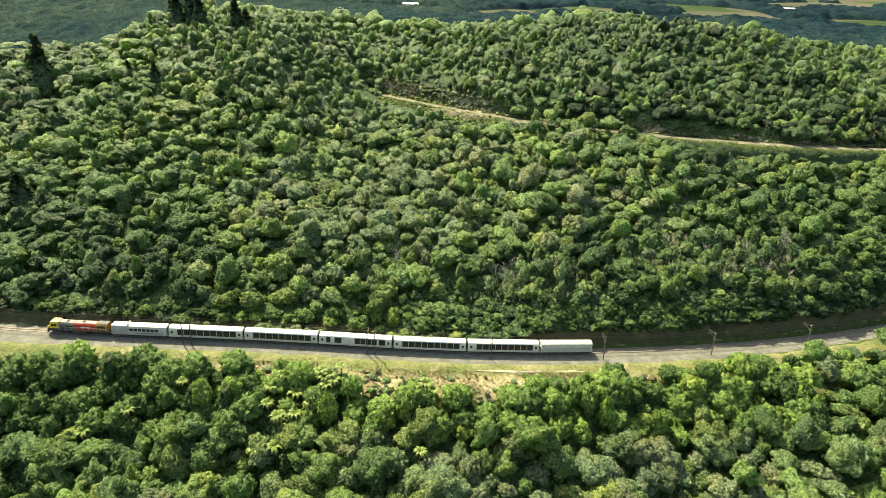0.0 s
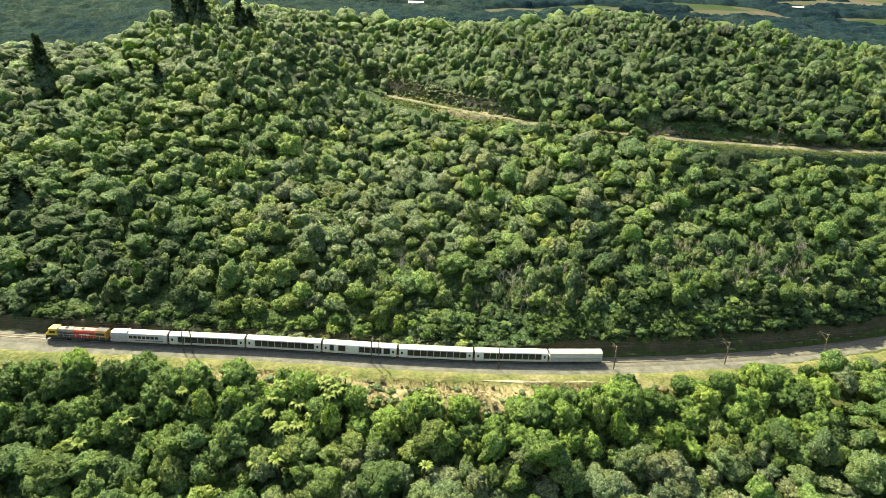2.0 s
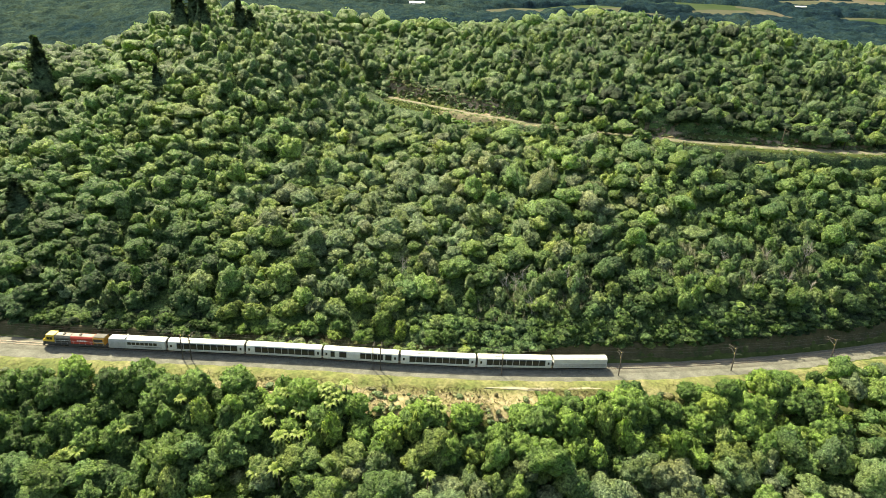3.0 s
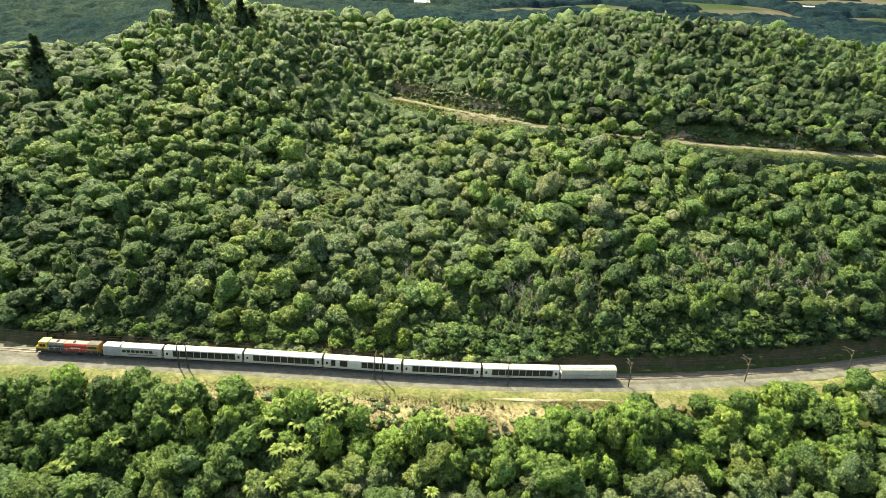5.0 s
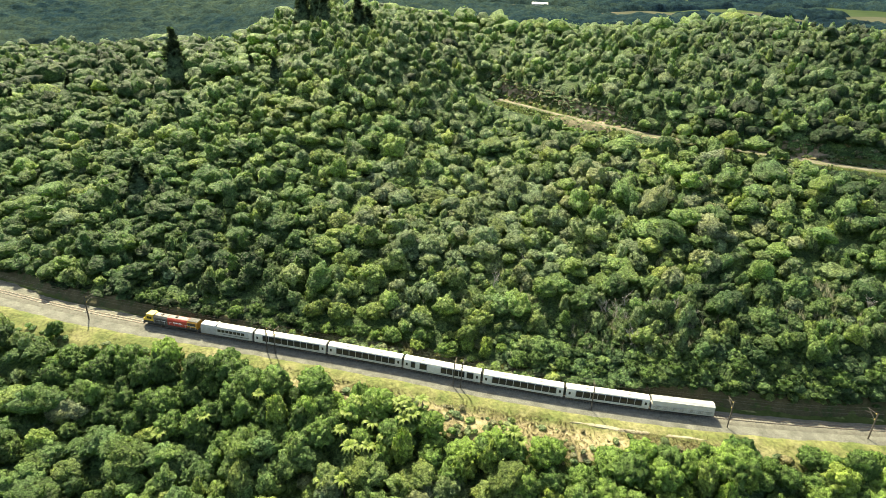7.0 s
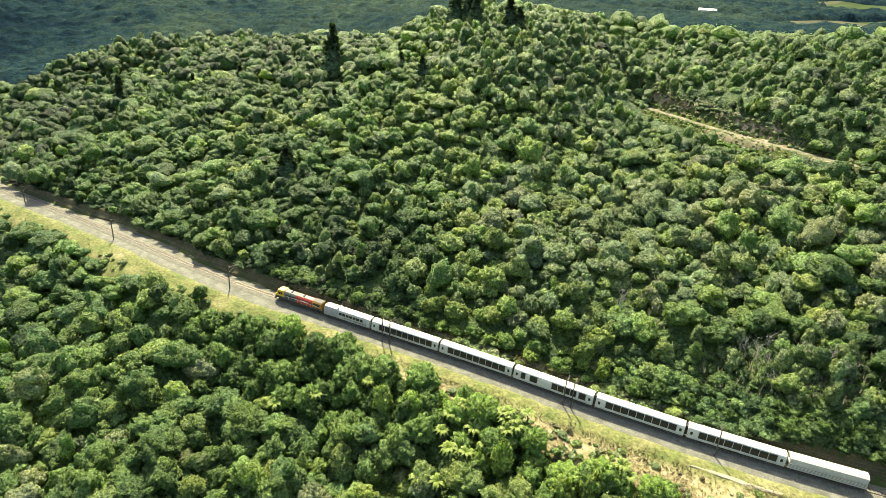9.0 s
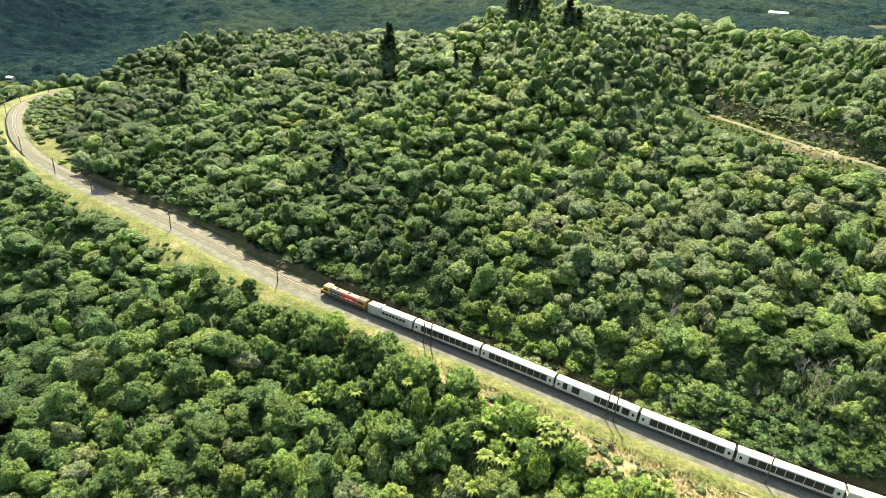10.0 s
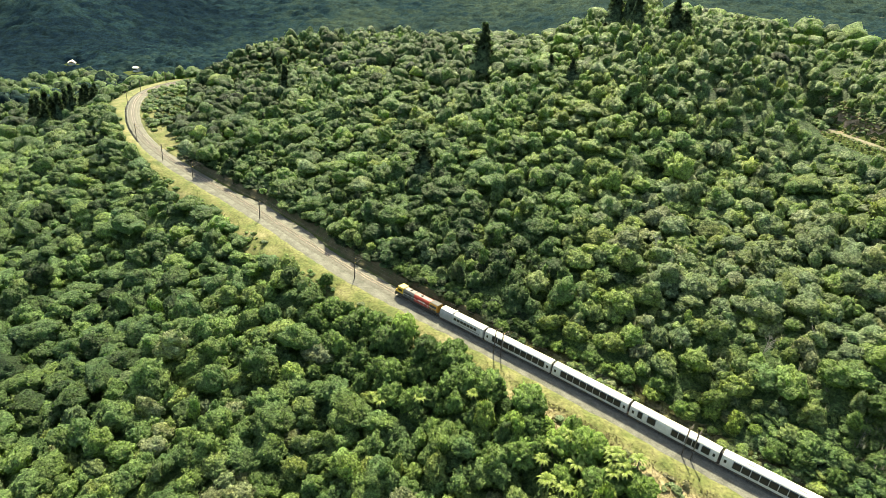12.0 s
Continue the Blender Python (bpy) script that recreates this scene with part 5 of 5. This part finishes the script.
for k in range(9):
    conifer(-372 - 5.2 * (k % 5) - 2.0 * (k // 5), -2 + 6.5 * (k // 5) + 9 * (k % 2), 17 + 2.5 * (k % 3), 5.6, "tall dark conifer in a shelter belt outside the bend", k)
for k in range(6):
    conifer(-392 - 4.6 * k, 32 + 3 * (k % 2), 14 + 2 * (k % 3), 5.0, "dark conifer in a small plantation outside the bend", k)


def frond_mesh():
    """One arching tree-fern frond, 1 long, with toothed edges."""
    V, F = [], []
    for k in range(9):
        u = k / 8
        x, z = u * (1 - 0.18 * u), 0.34 * math.sin(u * 2.3) - 0.32 * u * u
        w = 0.1 * math.sin(min(1, 0.15 + u * 1.1) * math.pi) ** 0.7 + 0.01
        V += [(x + 0.03, -w, z - 0.05), (x - 0.01, 0, z), (x + 0.03, w, z - 0.05)]
        if k:
            b = 3 * k
            F += [(b - 3, b - 2, b + 1, b), (b - 2, b - 1, b + 2, b + 1)]
    # pinnae that stand out of the edge
    bm = bmesh.new()
    vs = [bm.verts.new(p) for p in V]
    for f in F:
        bm.faces.new([vs[i] for i in f])
    for k in range(1, 8):
        for sy in (-1, 1):
            b = 3 * k + (0 if sy < 0 else 2)
            tip = vs[b].co + Vector((0.07, sy * 0.075, -0.03))
            bm.faces.new((vs[b], bm.verts.new(tip), vs[b + 3]))
    me = bpy.data.meshes.new("frond")
    bm.to_mesh(me)
    bm.free()
    me.materials.append(M_FERN)
    return me


FROND = frond_mesh()
bm = rod(bmesh.new(), (0, 0, -2.4), (0.05, 0, 0.05), 0.14, 0.1, 8)
FERN_TRUNK = bpy.data.meshes.new("trunk")
bm.to_mesh(FERN_TRUNK)
bm.free()
FERN_TRUNK.materials.append(M_BARK)
frng = random.Random(5)
for i in range(34):
    fx, fy = (-21 + 17 * frng.random(), -17 - 12 * frng.random()) if i < 24 else (-62 + 110 * frng.random(), -19 - 18 * frng.random())
    top = float(ground(fx, fy)) + 5.2 + 1.4 * frng.random()
    ob = thing("tree_fern", "bright yellow green tree fern with a star of arching fronds", "tree fern", "tree ferns below the railway", pose(fx, fy, top, frng.uniform(-6, 6), frng.uniform(-6, 6), frng.uniform(0, 360)))
    part("trunk", FERN_TRUNK, None, ob).scale = (1, 1, 3.0)
    size = frng.uniform(2.1, 2.9)
    for k in range(11):
        f = part("frond", FROND, None, ob)
        f.matrix_local = pose(0, 0, 0.05, 0, frng.uniform(-16, 6), k * 360 / 11 + frng.uniform(-9, 9)) @ Matrix.Diagonal((size, size, size, 1))


def dead_tree(x, y, height, seed):
    r = random.Random(seed)
    ob = thing("dead_tree", "bleached bare dead tree with thin branches", "tree", "dead trees on the bank", pose(x, y, float(ground(x, y)) - 0.2, 0, 0, r.uniform(0, 360)))
    bm = rod(bmesh.new(), (0, 0, -0.3), (0.2, 0.1, height * 0.6), 0.13, 0.07, 6)
    rod(bm, (0.2, 0.1, height * 0.58), (0.1, 0.3, height), 0.07, 0.02, 5)
    part("trunk", bm, M_DEAD, ob)
    for k in range(10):
        bm = bmesh.new()
        z0 = height * r.uniform(0.3, 0.9)
        a, l = r.uniform(0, math.tau), height * r.uniform(0.2, 0.38)
        p = Vector((0.2, 0.1, z0))
        q = p + Vector((l * 0.6 * math.cos(a), l * 0.6 * math.sin(a), l * 0.8))
        rod(bm, p, q, 0.045, 0.025, 4)
        for _ in range(3):
            b = r.uniform(0, math.tau)
            rod(bm, q.lerp(p, r.uniform(0, 0.5)), q + Vector((l * 0.4 * math.cos(b), l * 0.4 * math.sin(b), l * r.uniform(0.1, 0.5))), 0.025, 0.01, 4)
        part("branch", bm, M_DEAD, ob)


drng = random.Random(3)
for i in range(26):
    x = drng.uniform(34, 62) if i < 12 else (drng.uniform(95, 135) if i < 20 else drng.uniform(-60, 30))
    s = drng.uniform(13, 26) if i < 20 else drng.uniform(20, 60)
    dead_tree(x, max(x, 0) ** 2 / 860 + s, drng.uniform(4.5, 7.5), i)

# ---- verge: tufts of grass, low scrub, bare patches ----
def tufts(name, mat, places, size, label, blades=5, spread_out=(0.3, 1.3), wide=0.1):
    n = len(places)
    a = rng.uniform(0, math.tau, (n, blades))
    lean = rng.uniform(*spread_out, (n, blades))
    h = size * rng.uniform(0.6, 1.4, (n, blades))
    base = places[:, None, :] + np.stack([np.cos(a), np.sin(a), a * 0], -1) * size * 0.15
    tip = base + np.stack([np.cos(a) * lean * h, np.sin(a) * lean * h, h], -1)
    side = np.stack([-np.sin(a), np.cos(a), a * 0], -1) * size * wide
    V = np.stack([base - side, base + side, tip], 2).reshape(-1, 3)
    me = mesh_from(name, V, np.arange(len(V)).reshape(-1, 3), [mat], flat=False)
    # grass is lit like a soft upward-facing mat
    soft_up = np.repeat(np.stack([np.cos(a) * 0.25, np.sin(a) * 0.25, a * 0 + 0.93], -1).reshape(-1, 3), 3, axis=0)
    me.normals_split_custom_set_from_vertices(soft_up.tolist())
    return tagged(new(name, me), label, "grass", kind="stuff")


def strip_places(n, d0, d1, s0, s1, patch=None):
    d, s = rng.uniform(d0, d1, n), rng.uniform(s0, s1, n)
    P = np.array([line(float(q))[:2] + (line(float(q))[3],) for q in d])
    x, y = P[:, 0] - s * np.sin(P[:, 2]), P[:, 1] + s * np.cos(P[:, 2])
    ok = np.ones(n, bool) if patch is None else patch(x, y)
    x, y = x[ok], y[ok]
    return np.stack([x, y, ground(x, y) + 0.34], 1)


M_DRYGRASS = blade_material("dry straw grass", [(0.3, (0.21, 0.17, 0.1)), (0.5, (0.3, 0.25, 0.16)), (0.7, (0.38, 0.34, 0.24))])
M_GREENGRASS = blade_material("green grass blades", [(0.3, (0.064, 0.084, 0.022)), (0.5, (0.098, 0.11, 0.032)), (0.7, (0.145, 0.138, 0.058))])
tufts("verge_grass", M_GREENGRASS, strip_places(15000, -240, 150, -18, -7.0, lambda x, y: wave(x, y, 3, 30) + rng.normal(0, 0.5, len(x)) > -0.1), 0.19, "yellow green grass tufts on the verge", 5, (0.7, 2.0), 0.14)
tufts("dry_grass", M_DRYGRASS, strip_places(13000, -42, 66, -21, -8.8, lambda x, y: wave(x, y, 4, 31) + rng.normal(0, 0.5, len(x)) > -0.25), 0.22, "tall dry straw coloured grass below the verge", 4, (0.8, 2.2), 0.16)
M_PALEGRASS = blade_material("pale bank grass", [(0.3, (0.15, 0.18, 0.07)), (0.5, (0.23, 0.25, 0.115)), (0.7, (0.33, 0.33, 0.2))])
tufts("bank_grass", M_PALEGRASS, strip_places(11000, -60, 50, 3.8, 14.5, lambda x, y: wave(x, y, 5, 33) + rng.normal(0, 0.4, len(x)) > -0.15), 0.45, "dry grass at the foot of the cutting")


# ---- low scrub along the lines ----
SCRUB = [crown("round", 12, 0.3, 20, 5) for _ in range(10)]


def scrub(name, x, y, rad, label, lighter=0.05, brown=None):
    r = rng.uniform(*rad, len(x)) if len(rad) == 2 else rad
    t = np.clip(bush_shade_tint(x, y) + lighter, 0, 0.95)
    if brown is not None:
        t = np.where(brown, rng.uniform(0.84, 1.0, len(x)), t)
    return planted(name, np.stack([x, y, ground(x, y) + 0.05, r, rng.uniform(0.5, 0.95, len(x)), t, rng.choice(10, len(x))], 1), SCRUB, label)


bx = np.where(rng.random(3600) < 0.4, rng.uniform(-24, 62, 3600), rng.uniform(-20, 220, 3600))
off = np.where(rng.random(3600) < 0.45, rng.uniform(-14, -3.4, 3600), rng.uniform(2.0, 7.5, 3600) + 4.5 * (bx < 40) * rng.random(3600))
small = np.where((off > -9) & (off < 0), rng.uniform(0.2, 0.5, 3600), rng.uniform(0.35, 1.1, 3600))
scrub("bench_scrub", bx, upper(bx) + off, small, "low scrub along the upper earth track", brown=rng.random(3600) < np.where(off > 0, 0.7, 0.35))
P = strip_places(900, -240, 170, -20, -10.5, lambda x, y: wave(x, y, 5, 41) + rng.normal(0, 0.3, len(x)) > 0.5 * (np.abs(x - 12) < 50))
scrub("verge_scrub", P[:, 0], P[:, 1], (0.5, 1.3), "low green scrub between verge and bush")
P = strip_places(420, -46, 78, -21, -10.8, lambda x, y: wave(x, y, 4, 49) + rng.normal(0, 0.4, len(x)) > -0.1)
scrub("dry_scrub", P[:, 0], P[:, 1], (0.4, 1.1), "pale brown and grey scrub among the dry grass", brown=rng.random(len(P)) < 0.92)
P = strip_places(460, -425, -235, 5.5, 34, lambda x, y: wave(x, y, 7, 43) > -0.3)
scrub("bend_scrub", P[:, 0], P[:, 1], (0.8, 2.4), "scrub and young bush inside the bend", -0.04)
P = strip_places(2300, -240, 200, 4.4, 14, lambda x, y: ((wave(x, y, 4, 45) > -0.1) | (x > 12) | (x < -45)) & (along(x, y)[0] > 5.1 * (cutting(x) > 0.5) + wide(x)))
# the western scrub's dark tint stands for the forest's shadow on it
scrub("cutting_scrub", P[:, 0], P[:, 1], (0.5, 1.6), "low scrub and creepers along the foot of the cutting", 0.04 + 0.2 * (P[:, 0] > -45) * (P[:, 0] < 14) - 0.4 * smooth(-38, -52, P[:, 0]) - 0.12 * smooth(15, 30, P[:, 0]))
tufts("bend_grass", M_PALEGRASS, strip_places(6000, -430, -240, 4.5, 36), 0.4, "pale rough grass inside the bend")
tufts("bank_greens", M_GREENGRASS, strip_places(7500, -48, 150, 4, 13.5, lambda x, y: along(x, y)[0] > 5.0 * (cutting(x) > 0.5) + wide(x)), 0.4, "rank green grass on the foot of the cutting")
P = np.concatenate([strip_places(1000, 12, 105, 8, 27), strip_places(1500, 30, 190, 5.2, 13, lambda x, y: along(x, y)[0] > 5.1 + wide(x) + 0.8 * wave(x, y, 5, 53))])
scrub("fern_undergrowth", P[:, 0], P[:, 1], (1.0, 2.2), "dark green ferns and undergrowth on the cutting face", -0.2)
M_STALK = blade_material("grey feathery stalks", [(0.3, (0.14, 0.17, 0.095)), (0.5, (0.2, 0.22, 0.145)), (0.7, (0.27, 0.275, 0.2))])
P = np.concatenate([strip_places(n, a, b, s0, s1, lambda x, y: wave(x, y, 4, 47) + rng.normal(0, 0.3, len(x)) > -0.1) for n, a, b, s0, s1 in ((260, 28, 64, 12, 24), (120, 66, 98, 14, 26), (420, 100, 142, 16, 34), (60, -30, 25, 16, 40))])
tufts("feathery_scrub", M_STALK, P + np.array((0, 0, 1.7)), 1.8, "grey green feathery stalks standing among the bush", 13, (0.08, 0.6), 0.04)

# pale worn patch of gravel beside the verge
px, po = np.meshgrid(np.arange(29, 60, 0.4), np.linspace(-1, 1, 11), indexing="ij")
width = np.sin(np.clip((px - 28.5) / 31, 0, 1) * math.pi) ** 0.6
py = px ** 2 / 860 - 8.6 + po * (width * 0.85 + 0.3 * wave(px, po * 3, 1.1, 4)) + 0.3 * wave(px, px * 0, 2.5, 4)
lift = 0.3 - 0.3 * smooth(0.55, 1.0, np.abs(po)) + 0.1 * wave(px, py, 0.7, 9) - 0.25 * smooth(0.1, 0.6, wave(px, py, 2.1, 13))
tagged(sheet("gravel_patch", px, py, ground(px, py) + lift, M_PALE_GRAVEL), "pale worn gravel patch in the grass", "gravel", kind="structure")

# masts along the upper line
for x in (148, 174, 197, 218):
    copy_thing(mast, pose(x, float(upper(x)) + 2.2, float(upper_z(x)) + 0.5, 0, 0, 180 + math.degrees(math.atan(0.0056 * (x - 140)))))


# ---- far farm buildings ----
def farm_house(x, y, length, depth, turn, label, sunk=0.0):
    z = float(ground(x, y)) - sunk
    ob = thing("farm_building", label, "building", "", pose(x, y, z, 0, 0, turn))
    a, b = length / 2, depth / 2
    wall = part("wall", box(bmesh.new(), -a, a, -b, b, -3, 3.2), M_WHITE, ob)
    bm = bmesh.new()
    rings = [[bm.verts.new((sx, yy, zz)) for yy, zz in ((-b - 0.5, 3.05), (0, 3.2 + depth * 0.28), (b + 0.5, 3.05), (b + 0.5, 3.2), (0, 3.4 + depth * 0.28), (-b - 0.5, 3.2))] for sx in (-a - 0.5, a + 0.5)]
    for k in range(6):
        bm.faces.new((rings[0][k], rings[1][k], rings[1][(k + 1) % 6], rings[0][(k + 1) % 6]))
    bm.faces.new(rings[0])
    bm.faces.new(rings[1][::-1])
    bmesh.ops.recalc_face_normals(bm, faces=bm.faces[:])
    part("roof", bm, M_ROOF, ob, "pale iron roof")
    for k in range(4):
        x0 = -a + (k + 0.5) * length / 4 - 0.7
        part("window", box(bmesh.new(), x0, x0 + 1.4, -b - 0.04, -b + 0.05, 1.0, 2.3), M_GLASS, ob)
    return ob


farm_house(-60, 960, 26, 10, 8, "long white farm building with a pale iron roof")
farm_house(-700, 126, 11, 7, -25, "small white house with a pale iron roof", 1.8)
farm_house(-590, 145, 6, 4, 20, "low white farm shed with a pale roof")
farm_house(640, 1080, 24, 9, -20, "white farm building in pale pasture")

# a short run of old fence posts on the verge
bm = bevelled(box(bmesh.new(), -0.08, 0.08, -0.08, 0.08, -0.4, 1.15), 0.02)
POST = bpy.data.meshes.new("post")
bm.to_mesh(POST)
bm.free()
POST.materials.append(M_BARK)
fence = tagged(new("fence"), "old grey wooden fence posts in the long grass", "fence")
fx, fy, fz, fa = line(-165.0)
fence.matrix_world = pose(fx, fy - 11.5, float(ground(fx, fy - 11.5)))
for k in range(10):
    x, y, z, a = line(-165.0 - 3.2 * k)
    p = new("post", POST)
    p.parent = fence
    p.matrix_world = pose(x, y - 11.5, float(ground(x, y - 11.5)) + 0.25, (k * 37 % 9) - 4, (k * 53 % 9) - 4, k * 20)
